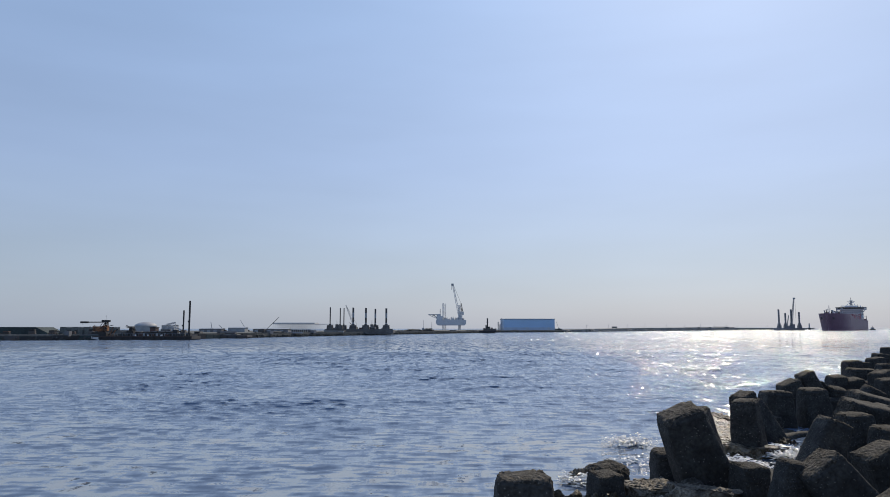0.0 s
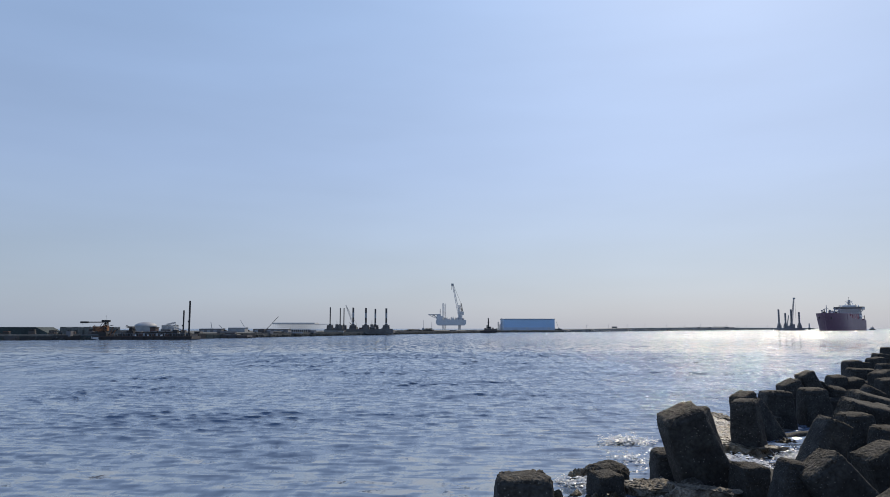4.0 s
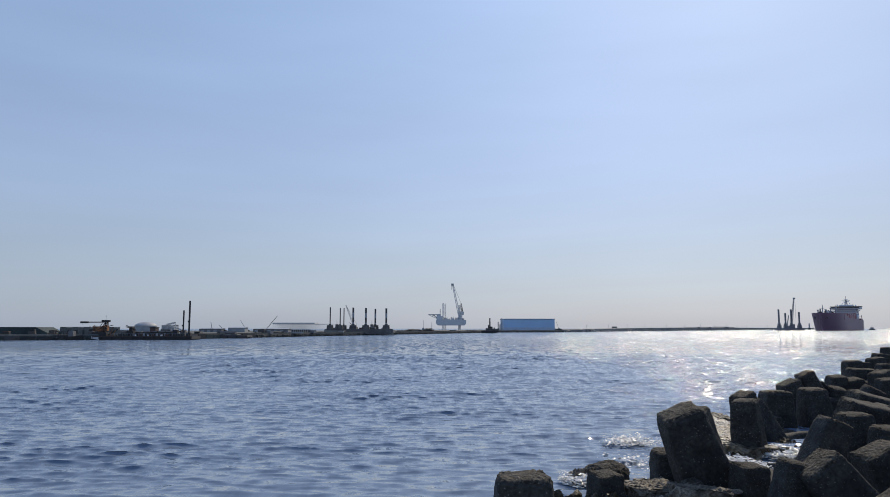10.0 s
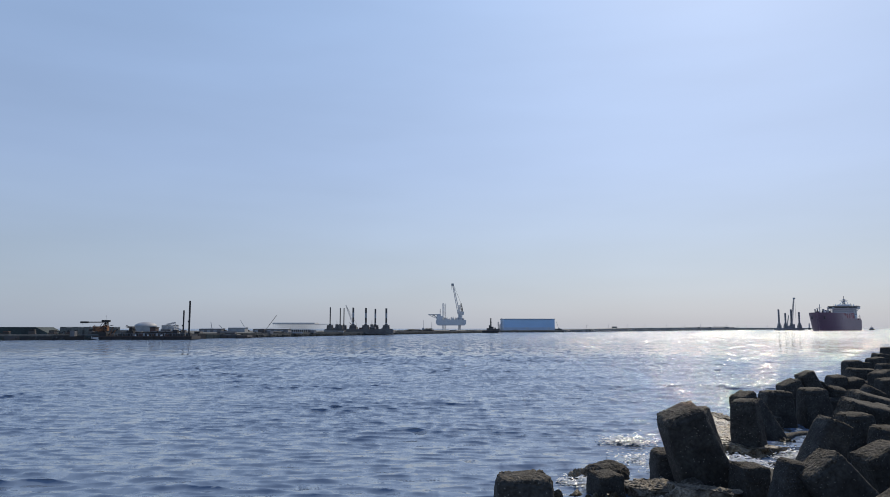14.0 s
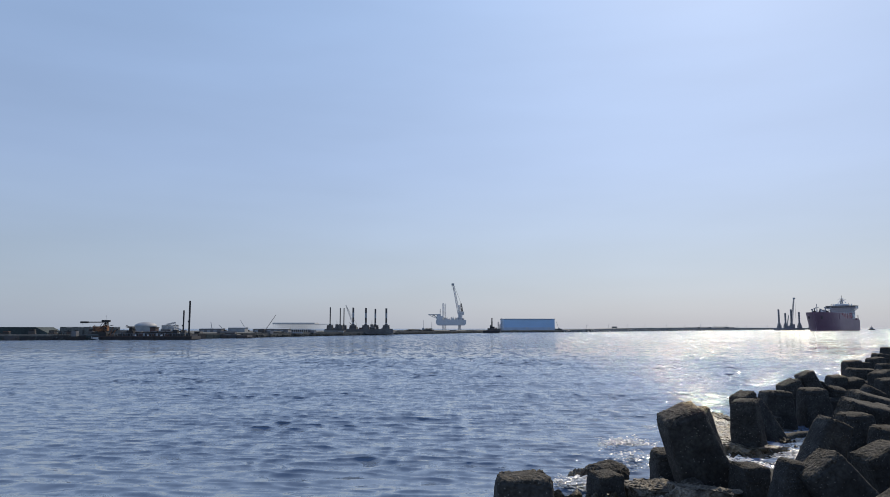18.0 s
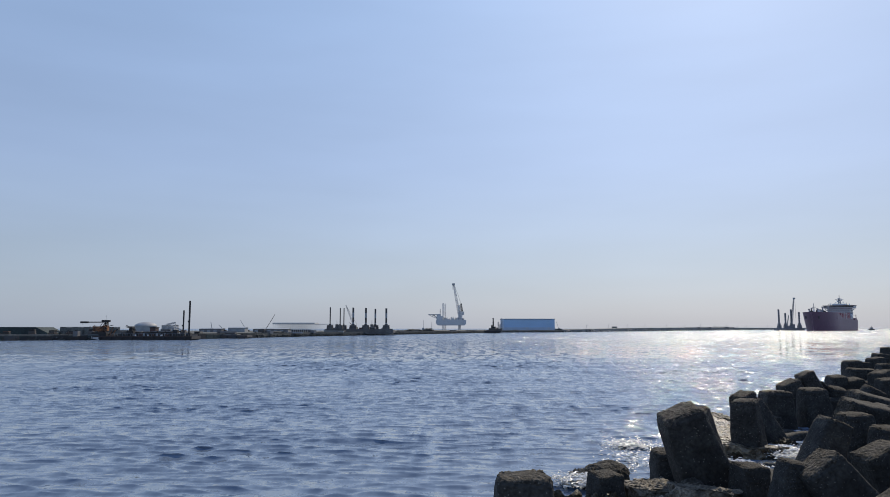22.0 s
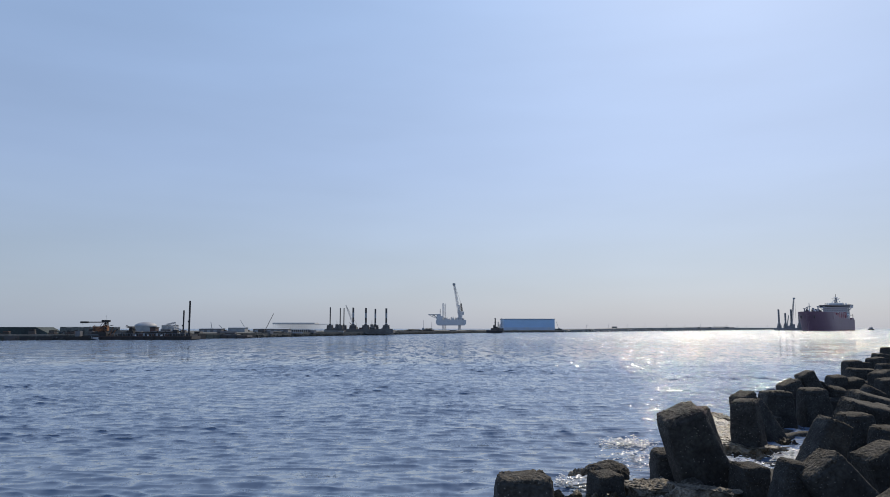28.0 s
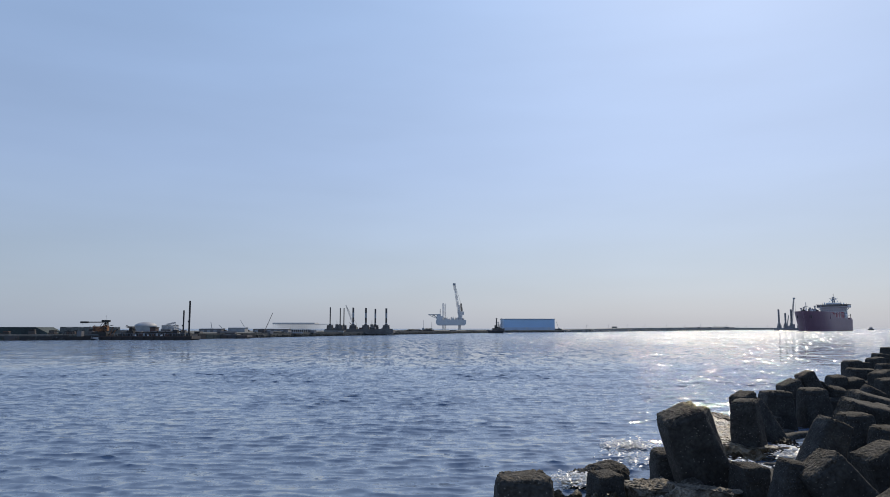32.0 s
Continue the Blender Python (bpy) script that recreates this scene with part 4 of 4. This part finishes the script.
part("lantern", rodded((0, 0, 15), (0, 0, 18), 1.1, 0.8, seg=12), STEEL_DARK, t)

# ---- the ship ----
ship = thing("cargo_ship", pose(694, 1250, 0, 0, 0, -130), "large maroon cargo ship with a white aft bridge house", "ship")
DECK = 18.0


def hull_half(x, z):
    """Half breadth of the hull: full amidships, drawn in to the stem and a little to the stern, flaring with height."""
    b = 22.5
    up = max(0.0, min(1.0, z / 28.0))
    stem = 104 + 14 * up
    run = max(0.0, (x - 14) / (stem - 14))
    b *= max(0.02, 1 - min(1.0, run) ** (3.0 + 1.6 * up))
    if x < -96:
        b *= 1 - 0.25 * ((-96 - x) / 20) ** 2 * (1.2 - up)
    return b


def hull_skin(xs, zs):
    rings = []
    for x in xs:
        side = [(x, -hull_half(x, z), z) for z in zs]
        rings.append(side + [(x, -y, z) for x, y, z in reversed(side)])
    return loft(rings)


xs_all = [-116, -110, -104, -96, -60, 0, 14, 22, 30, 38, 46, 52, 58] + [58 + i * 4 for i in range(1, 13)]
part("hull", hull_skin(xs_all + [108, 111], [-8, -1.5, 1.5, 6, 10, 14, DECK]), HULL, ship)
part("boot_topping", hull_skin([x for x in xs_all if x < 105], [-8.3, -3, 0, 1.2]), BOOT, ship, "dark band along the water line")
part("forecastle", hull_skin([46, 52, 58] + [58 + i * 4 for i in range(1, 13)] + [109, 112, 115, 117], [DECK, 20, 23, 26, 28]), HULL, ship)
part("bow_flare", hull_skin([90, 96, 100, 104, 107, 110, 113], [10, 13, 16, DECK]), HULL, ship)
part("stern_block", boxed(-114, -98, -19, 19, DECK, 21.0, 0.5), HULL, ship)
for sgn in (-1, 1):
    part("sheer_strake", loft([[(54, sgn * 20.5, DECK), (54, sgn * 22.4, DECK), (54, sgn * 22.4, 28), (54, sgn * 20.5, 28)], [(40, sgn * 20.9, DECK), (40, sgn * 22.5, DECK), (40, sgn * 22.5, 26), (40, sgn * 20.9, 26)], [(20, sgn * 20.9, DECK), (20, sgn * 22.5, DECK), (20, sgn * 22.5, 21.2), (20, sgn * 20.9, 21.2)], [(4, sgn * 20.9, DECK), (4, sgn * 22.5, DECK), (4, sgn * 22.5, 19.4), (4, sgn * 20.9, 19.4)]]), HULL, ship)
part("deck_cargo", boxed(-70, -58, -16, 14, DECK, 26, 0.4), DECK_RED, ship, "red deck module before the house")
part("side_bulwark", boxed(-60, 52, 21.3, 22.3, DECK, DECK + 1.4), HULL, ship)
part("side_bulwark", boxed(-60, 52, -22.3, -21.3, DECK, DECK + 1.4), HULL, ship)
house = part("deckhouse", boxed(-94, -72, -17, 17, DECK, 37, 0.4), HOUSE, ship, "pale deckhouse")
for k in range(4):
    z = 20.5 + k * 3.8
    part("deck_ledge", boxed(-95, -71, -18, 18, z + 2.2, z + 2.5), STEEL_PALE, house)
bridge = part("bridge", boxed(-92, -70, -23, 23, 37, 41.5, 0.4), HOUSE, ship, "pale full-width bridge")
part("bridge_window", boxed(-70, -69.92, -22, 22, 38.8, 40.6), GLASS_DARK, bridge)
part("bridge_roof", boxed(-92.5, -69, -23.6, 23.6, 41.5, 42.2, 0.1), STEEL_DARK, bridge)
for s in (-1, 1):
    part("wing_bracket", rodded((-80, s * 17, 32), (-80, s * 22, 36), 0.7), WHITE, bridge)
m = part("radar_mast", lattice((-82, 0, 45), (-82, 0, 54), 3.8, 1.8, 5, 0.4), STEEL_GREY, ship)
part("radar", boxed(-82.4, -81.6, -4.5, 4.5, 50, 50.8), WHITE, m)
part("radar", boxed(-82.4, -81.6, -3, 3, 54, 54.7), WHITE, m)
part("aerial", rodded((-82, 0, 54), (-82, 0, 60), 0.35, seg=6), STEEL_DARK, m)
for y in (-13, -7, 9, 15):
    part("satellite_dome", rodded((-80, y, 42), (-80, y, 45 + (y % 3) * 0.4), 1.2, 0.7, seg=12), WHITE, m)
part("top_house", boxed(-89, -75, -10, 10, 42.2, 45, 0.3), WHITE, ship)
f = part("funnel", boxed(-110, -100, -6, 6, 25, 42, 0.8), STEEL_DARK, ship, "dark funnel")
part("exhaust_pipe", rodded((-105, 2, 42), (-105, 2, 45), 0.9, seg=10), BLACK, f)
part("lifeboat", boxed(-70, -60, 18, 21.6, 22, 27, 1.2), WHITE, ship, "white enclosed lifeboat")
part("davit", boxed(-66, -64, 17, 22, 27, 28.5, 0.1), STEEL_GREY, ship)
fm = part("foremast", rodded((96, 0, 28), (96, 0, 41), 0.7, 0.4), STEEL_GREY, ship)
part("mast_platform", boxed(94.5, 97, -2.6, 2.6, 35, 35.6), STEEL_GREY, fm)
for x, y, h in ((84, 9, 35), (70, -9, 34), (62, 12, 36), (66, -2, 33), (100, 6, 31.5), (90, -8, 32)):
    v = part("vent_post", rodded((x, y, 28), (x, y, h), 0.9, seg=10), STEEL_GREY, ship)
    part("vent_head", boxed(x - 1.4, x + 1.4, y - 1.4, y + 1.4, h, h + 1.2, 0.2), STEEL_GREY, v)
for x, y in ((74, 8), (74, -8)):
    part("windlass", boxed(x - 3, x + 3, y - 3, y + 3, 28, 30.4, 0.4), STEEL_DARK, ship)
for x in (-40, 0, 34):
    d = part("deck_crane", rodded((x, 0, DECK), (x, 0, 27), 1.3, seg=12), STEEL_GREY, ship)
    part("jib", rodded((x, 0, 27), (x - 22, 0, 24.5), 0.6, seg=6), STEEL_GREY, d)
for i in range(18):
    part("rail_post", rodded((-69 + i * 6.8, 21.8, DECK + 1.4), (-69 + i * 6.8, 21.8, DECK + 2.6), 0.12, seg=4), WHITE, ship)
for s in (-1, 1):
    part("anchor", boxed(107, 108.5, s * 9 - 0.8, s * 9 + 0.8, 18, 22, 0.3), STEEL_DARK, ship)

sp = random.Random(17)
for i in range(14):
    x, y, h = sp.uniform(60, 104), sp.uniform(-9, 9), sp.uniform(1.0, 4.5)
    part("deck_fitting", boxed(x - 0.8, x + 0.8, y - 0.8, y + 0.8, 28, 28 + h, 0.1), sp.choice((STEEL_GREY, STEEL_DARK, WHITE)), ship)
for i in range(8):
    y, h = sp.uniform(-20, 20), sp.uniform(1.5, 5.5)
    part("whip_aerial", rodded((-84, y, 42.2), (-84, y, 42.2 + h), 0.22, seg=5), STEEL_DARK, bridge)
part("mast_yard", boxed(-82.3, -81.7, -6.5, 6.5, 52.2, 52.7), STEEL_GREY, ship)
for y, z in ((-5.5, 47), (5.5, 47.5), (-2.8, 49), (3.4, 51.5)):
    part("mast_dome", rodded((-82, y, z - 1.0), (-82, y, z + 1.0), 1.0, 0.6, seg=10), WHITE, ship)
for k in range(5):
    part("house_block", boxed(-71.9, -70.6, -15 + k * 6.4, -11.6 + k * 6.4, DECK, 22 + 3.2 * (k % 3), 0.15), (STEEL_PALE, WHITE)[k % 2], ship)
for k in range(4):
    for q in range(9):
        part("porthole_window", boxed(-72.0, -71.92, -15.4 + q * 3.6, -13.8 + q * 3.6, 21.0 + k * 3.8, 22.1 + k * 3.8), STEEL_GREY, house)

# red pipework, hatch coamings and stair towers along the low waist
for i, (x, w, h) in enumerate(((-52, 9, 9.0), (-38, 12, 8.0), (-22, 10, 7.4), (-6, 12, 7.0), (10, 10, 7.4), (26, 12, 8.2), (38, 9, 8.4))):
    for q in (-1, 1):
        coaming = part("hatch_coaming", boxed(x - w / 2, x + w / 2, q * 14 - 5.5, q * 14 + 5.5, DECK, DECK + h * 1.15, 0.4), DECK_RED, ship, "red hatch coaming")
        part("hatch_cover", boxed(x - w / 2 - 0.4, x + w / 2 + 0.4, q * 14 - 6, q * 14 + 6, DECK + h * 1.15, DECK + h * 1.15 + 0.8, 0.2), DECK_RED, coaming)
for x, y in ((-56, 17), (-56, -17), (-30, 19), (-14, 19), (4, 19)):
    post = part("derrick_post", rodded((x, y, DECK), (x, y, DECK + 11), 0.7, 0.5, seg=10), STEEL_PALE, ship)
    part("derrick_arm", rodded((x, y, DECK + 10.5), (x - 9, y + 1.5, DECK + 8.0), 0.4, seg=6), STEEL_PALE, post)
for k in range(5):
    y = -18 + k * 9
    part("stern_post", rodded((-112, y, 21), (-112, y, 27 + 2.4 * (k % 2)), 0.5, seg=8), STEEL_DARK, ship)
part("stern_rail", rodded((-112, -18, 25), (-112, 18, 25), 0.2, seg=6), STEEL_DARK, ship)

# ---- tug and launch ----
tug = thing("tug", pose(34.4, 584, 0), "small dark tug with a tall black mast", "tug")
part("bulwark", loft([[(x, -w, 1.6), (x, w, 1.6), (x, w, z), (x, -w, z)] for x, w, z in ((-7.0, 2.45, 2.1), (2, 2.6, 2.5), (5.6, 1.5, 3.4), (7.4, 0.35, 3.9))]), STEEL_DARK, tug)
part("aft_house", boxed(-3.2, -1.6, -1.4, 1.4, 1.6, 4.0, 0.1), STEEL_DARK, tug)
part("lifebuoy_rack", boxed(3.2, 4.4, -1.2, 1.2, 2.2, 4.4, 0.1), STEEL_DARK, tug)
part("hull", loft([[(-6.5, -2, -0.6), (-6.5, 2, -0.6), (-6.8, 2.4, 1.7), (-6.8, -2.4, 1.7)], [(3, -2.2, -0.8), (3, 2.2, -0.8), (3.2, 2.6, 2.0), (3.2, -2.6, 2.0)], [(6.2, -0.2, 0), (6.2, 0.2, 0), (7.2, 0.3, 3.0), (7.2, -0.3, 3.0)]]), BLACK, tug)
part("deckhouse", boxed(-1.8, 3.2, -1.6, 1.6, 1.1, 3.3, 0.1), STEEL_DARK, tug)
part("wheelhouse", boxed(-0.4, 2.4, -1.3, 1.3, 3.3, 5.2, 0.1), STEEL_DARK, tug)
part("window", boxed(-0.2, 2.2, -1.34, -1.3, 4.1, 4.9), GLASS_DARK, tug)
part("funnel", boxed(-1.4, -0.5, -0.8, 0.8, 3.3, 6.4, 0.1), BLACK, tug)
mast = part("mast", rodded((0.2, 0, 5.2), (0.2, 0, 11.6), 0.62, 0.45), BLACK, tug)
part("crosstree", boxed(-0.7, 1.1, -0.2, 0.2, 8.6, 9.0), BLACK, mast)
part("light_head", boxed(-0.35, 0.75, -0.4, 0.4, 11.2, 12.0, 0.05), BLACK, mast)
part("tow_bitt", boxed(-4.4, -3.6, -0.8, 0.8, 1.1, 2.0), STEEL_DARK, tug)
part("fender", rodded((6.8, -1, 1.2), (6.8, 1, 1.2), 0.5, seg=10), BLACK, tug)

launch = thing("launch", pose(895, 1500, 0), "small dark launch under way far off", "boat")
part("hull", loft([[(-3.5, -4, -1), (3.5, -4, -1), (4, -4, 2.4), (-4, -4, 2.4)], [(-3, 5, -1), (3, 5, -1), (3.6, 5.5, 2.6), (-3.6, 5.5, 2.6)]]), STEEL_DARK, launch)
part("cabin", boxed(-2.4, 2.4, -1.5, 3, 2.4, 5.4, 0.2), STEEL_GREY, launch)
part("mast", rodded((0, 0, 5.4), (0, 0, 9), 0.25, seg=6), STEEL_DARK, launch)
part("window", boxed(-2, 2, -1.56, -1.5, 3.8, 4.8), GLASS_DARK, launch)

stones("riprap", SHORE, 2.4, 0.75, "dark tumbled stones along the foot of the quay", rng, RUBBLE)
stones("riprap", MOLE, 0.3, 3.0, "dark tumbled stones along the foot of the breakwater", rng, MOLE_ROCK, 0.6)

# ---- weed-covered rocks between the blocks ----
def rock(x, y, z, sx, sy, sz, seed, turn, label, material=WRACK, jag=1.0):
    bm = bmesh.new()
    bmesh.ops.create_icosphere(bm, subdivisions=4, radius=1.0)
    off = Vector((seed * 3.1, seed * 1.7, seed * 0.9))
    for v in bm.verts:
        p = v.co.copy()
        k = 1 + 0.5 * jag * noise.noise(p * 1.3 + off) + 0.25 * jag * noise.noise(p * 4 + off) + 0.06 * noise.noise(p * 11 + off)
        v.co = Vector((p.x * k * sx, p.y * k * sy, max(-1, p.z * k) * sz * 0.55 + jag * (0.08 * noise.noise(p * 4 + off) + 0.05 * noise.noise(p * 9 + off))))
    ob = part("rock", bm, material, None)
    ob.matrix_world = pose(x, y, z, 0, 0, turn)
    return tagged(ob, label, "rock")


def shelf(x, y, z, sx, sy, h, seed, turn, tilt, label, material):
    """A flat layered slab of rock with a broken rim."""
    bm = bmesh.new()
    bmesh.ops.create_icosphere(bm, subdivisions=5, radius=1.0)
    off = Vector((seed * 2.3, seed * 1.1, seed * 0.7))
    for v in bm.verts:
        p = v.co.copy()
        rim = 1 + 0.45 * noise.noise(Vector((p.x, p.y, 0)) * 1.4 + off) + 0.2 * noise.noise(p * 4 + off) + 0.07 * noise.noise(p * 10 + off)
        step = 0.18 * round(2.4 * noise.noise(Vector((p.x, p.y, 0)) * 1.8 - off)) / 2
        top = max(-1.0, min(0.55 + step, p.z * 2.2)) + 0.16 * noise.noise(p * 3.5 + off) + 0.09 * noise.noise(p * 10 + off) + 0.05 * noise.noise(p * 22 + off)
        v.co = Vector((p.x * rim * sx, p.y * rim * sy, top * h))
    ob = part("rock", bm, material, None)
    ob.matrix_world = pose(x, y, z, tilt[0], tilt[1], turn)
    return tagged(ob, label, "rock")


rr = random.Random(11)
# the shelf behind the tall block, painted pale for sun glare, with a dark undercut edge
shelf(10.35, 27.6, 0.16, 0.75, 2.3, 0.34, 71, -12, (0, 3), "low wet crusted rock shelf with painted pale glare beside a tetrapod", WET_ROCK)
shelf(9.75, 25.0, 0.22, 0.85, 1.3, 0.34, 72, -16, (3, 4), "low wet crusted rock shelf with painted pale glare beside a tetrapod", WET_ROCK)
shelf(9.45, 23.2, 0.18, 1.05, 0.7, 0.30, 73, -20, (2, 4), "broken wet crusted rock slab with painted pale glare and brown weed", WET_ROCK)
shelf(11.25, 31.0, 0.12, 0.8, 1.2, 0.30, 75, 10, (0, 0), "dark low rock shelf at the water line", WRACK)
for i in range(16):
    y = 22.3 + rr.uniform(0, 5.6)
    x = 8.9 + (y - 22.3) * 0.34 + rr.uniform(-0.5, 0.3)
    rock(x, y, rr.uniform(-0.2, -0.02), rr.uniform(0.2, 0.5), rr.uniform(0.2, 0.5), rr.uniform(0.3, 0.6), i + 1, rr.uniform(-30, 30), "wet low rock covered in brown seaweed at the water line")
for i in range(7):
    rock(11.4 + rr.uniform(-0.7, 0.9), 24.2 + rr.uniform(-1.2, 1.6), rr.uniform(-0.2, -0.06), rr.uniform(0.15, 0.4), rr.uniform(0.15, 0.35), rr.uniform(0.3, 0.5), i + 130, rr.uniform(0, 90), "dark weedy stone in the pool between the tetrapods")
# boulder crusted with weed on its seaward side, and the mussel bed at its foot
rock(4.32, 19.6, 0.12, 0.66, 0.55, 0.60, 91, -14, "smooth dark boulder crusted with brown weed", AGGREGATE, 0.3)
for i in range(12):
    rock(3.62 + rr.uniform(-0.18, 0.35), 19.3 + rr.uniform(-0.4, 0.3), rr.uniform(-0.12, 0.12), rr.uniform(0.12, 0.28), rr.uniform(0.12, 0.26), rr.uniform(0.2, 0.4), i + 30, rr.uniform(0, 90), "clump of brown seaweed and mussels on a stone", MUSSEL)
shelf(4.95, 17.75, 0.10, 0.78, 0.62, 0.26, 92, -8, (3, 0), "flat rock covered in dark mussels among the tetrapods", MUSSEL)
rock(5.72, 16.9, 0.22, 0.34, 0.3, 0.62, 93, 30, "small rounded boulder among the tetrapods", AGGREGATE, 0.25)
shelf(5.75, 16.2, 0.26, 0.8, 0.5, 0.40, 94, 5, (-3, 6), "low brown boulder covered in shells among the tetrapods", MUSSEL)
rock(5.1, 16.6, 0.0, 0.4, 0.35, 0.5, 95, 60, "low rock covered in dark mussels among the tetrapods", MUSSEL, 0.5)
for i in range(5):
    rock(2.2 + i * 0.4, 17.3 + rr.uniform(-0.3, 0.3), rr.uniform(-0.3, -0.15), 0.4, 0.35, 0.6, i + 50, 20 * i, "small rock crusted with brown seaweed at the water line")


# ---- foam where the swell breaks on the rocks, with painted glints ----
# The warm cream of the flecks also stands in for sun glints.
FOAM = surface("foam_and_glint", (0.78, 0.76, 0.70), 0.22, vary=0.15, fine=20, coarse=4, bump=0.02, other=(0.64, 0.63, 0.60))
patches = []


def foam(x, y, rx, ry, count, label, seed, level=0.09):
    """A loose raft of bubbles and flecks, thinning out to its rim."""
    pick = random.Random(seed)
    verts, faces = [], []
    for i in range(count):
        a, r = pick.uniform(0, 6.283), pick.random() ** 0.8
        cx, cy, cz = math.cos(a) * r * rx, math.sin(a) * r * ry, pick.gauss(0, 0.06) + level
        s = pick.uniform(0.012, 0.06) * (1.4 - r * 0.8)
        wide, turned = pick.uniform(1.0, 3.4), pick.uniform(0, 3.14)
        base = len(verts)
        for k in range(6):
            b = k * 1.0472
            u, v = math.cos(b) * s * wide, math.sin(b) * s
            verts.append((cx + u * math.cos(turned) - v * math.sin(turned), cy + u * math.sin(turned) + v * math.cos(turned), cz))
        verts.append((cx, cy, cz + s * 0.7))
        faces += [(base + k, base + (k + 1) % 6, base + 6) for k in range(6)]
    me = bpy.data.meshes.new("foam")
    me.from_pydata(verts, [], faces)
    me.materials.append(FOAM)
    ob = tagged(new("foam", me), label, "foam", kind="stuff")
    ob.matrix_world = pose(x, y, 0)
    patches.append(ob)
    return ob


foam(6.4, 25.2, 1.1, 1.0, 480, "white foam flecks and painted glints over a sunken rock", 1)
foam(3.55, 18.9, 0.7, 0.75, 900, "white foam washing round the weedy boulder", 2)
foam(5.6, 22.0, 1.1, 1.8, 150, "thin foam flecks drifting off the tetrapods", 3)
foam(8.5, 20.9, 0.7, 1.5, 700, "white foam churning between the tetrapods", 4)
foam(10.7, 22.9, 1.0, 1.2, 1200, "white foam in the pool between the tetrapods", 5)
foam(10.6, 19.0, 0.8, 0.9, 500, "white foam in the gap between two tetrapods", 6)
foam(8.9, 25.9, 0.35, 1.8, 400, "thin foam along the rock shelf", 7)


# ---- what moves ----
def motions():
    # the waves run in towards the breakwater
    rows = [(i * 2.0, pose(-0.32 * (i * 2.0 - 16), -1.5 * (i * 2.0 - 16), 0.04 * math.sin(i * 3.8))) for i in range(17)]
    walk(water, rows)
    # the foam lifts and slides with each swell
    for k, raft in enumerate(patches):
        x, y = raft.location.x, raft.location.y
        walk(raft, [(i * 1.0, pose(x + 0.10 * math.sin(i * 1.3 + k), y + 0.16 * math.sin(i * 1.9 + 2 * k), 0.05 * math.sin(i * 1.9 + 2 * k + 1), 0, 0, 5 * math.sin(i * 0.7 + k))) for i in range(33)])
    walk(ship, [(0.0, pose(694, 1250, 0, 0, 0, -130)), (16.0, pose(638, 1176.5, 0, 0, 0, -130)), (32.0, pose(582, 1103, 0, 0, 0, -130))])
    walk(tug, [(0.0, pose(34.4, 584, 0)), (8.0, pose(36.0, 584, 0.05, 0, 0, -4)), (16.0, pose(37.6, 584, 0, 0, 0, -12)), (24.0, pose(39.7, 584, 0.05, 0, 0, -24)), (32.0, pose(41.9, 584, 0, 0, 0, -34))])
    walk(launch, [(0.0, pose(895, 1500, 0)), (32.0, pose(880, 1480, 0))])
    walk(work_boat, [(0.0, pose(-129.5, 243, 0)), (16.0, pose(-127.4, 243, 0.03)), (32.0, pose(-125.3, 243, 0))])
    walk(crawler_boom, [(0.0, pose(0.4, 0, 1.0, 0, -45, 0)), (19.0, pose(0.4, 0, 1.0, 0, -57, 0)), (32.0, pose(0.4, 0, 1.0, 0, -67, 0))])
    walk(rig_crane, [(0.0, pose(16, -2, 26, 0, 0, 0)), (16.0, pose(16, -2, 26, 0, 0, 14)), (22.0, pose(16, -2, 26, 0, 0, 28)), (32.0, pose(16, -2, 26, 0, 0, 38))])


motions()
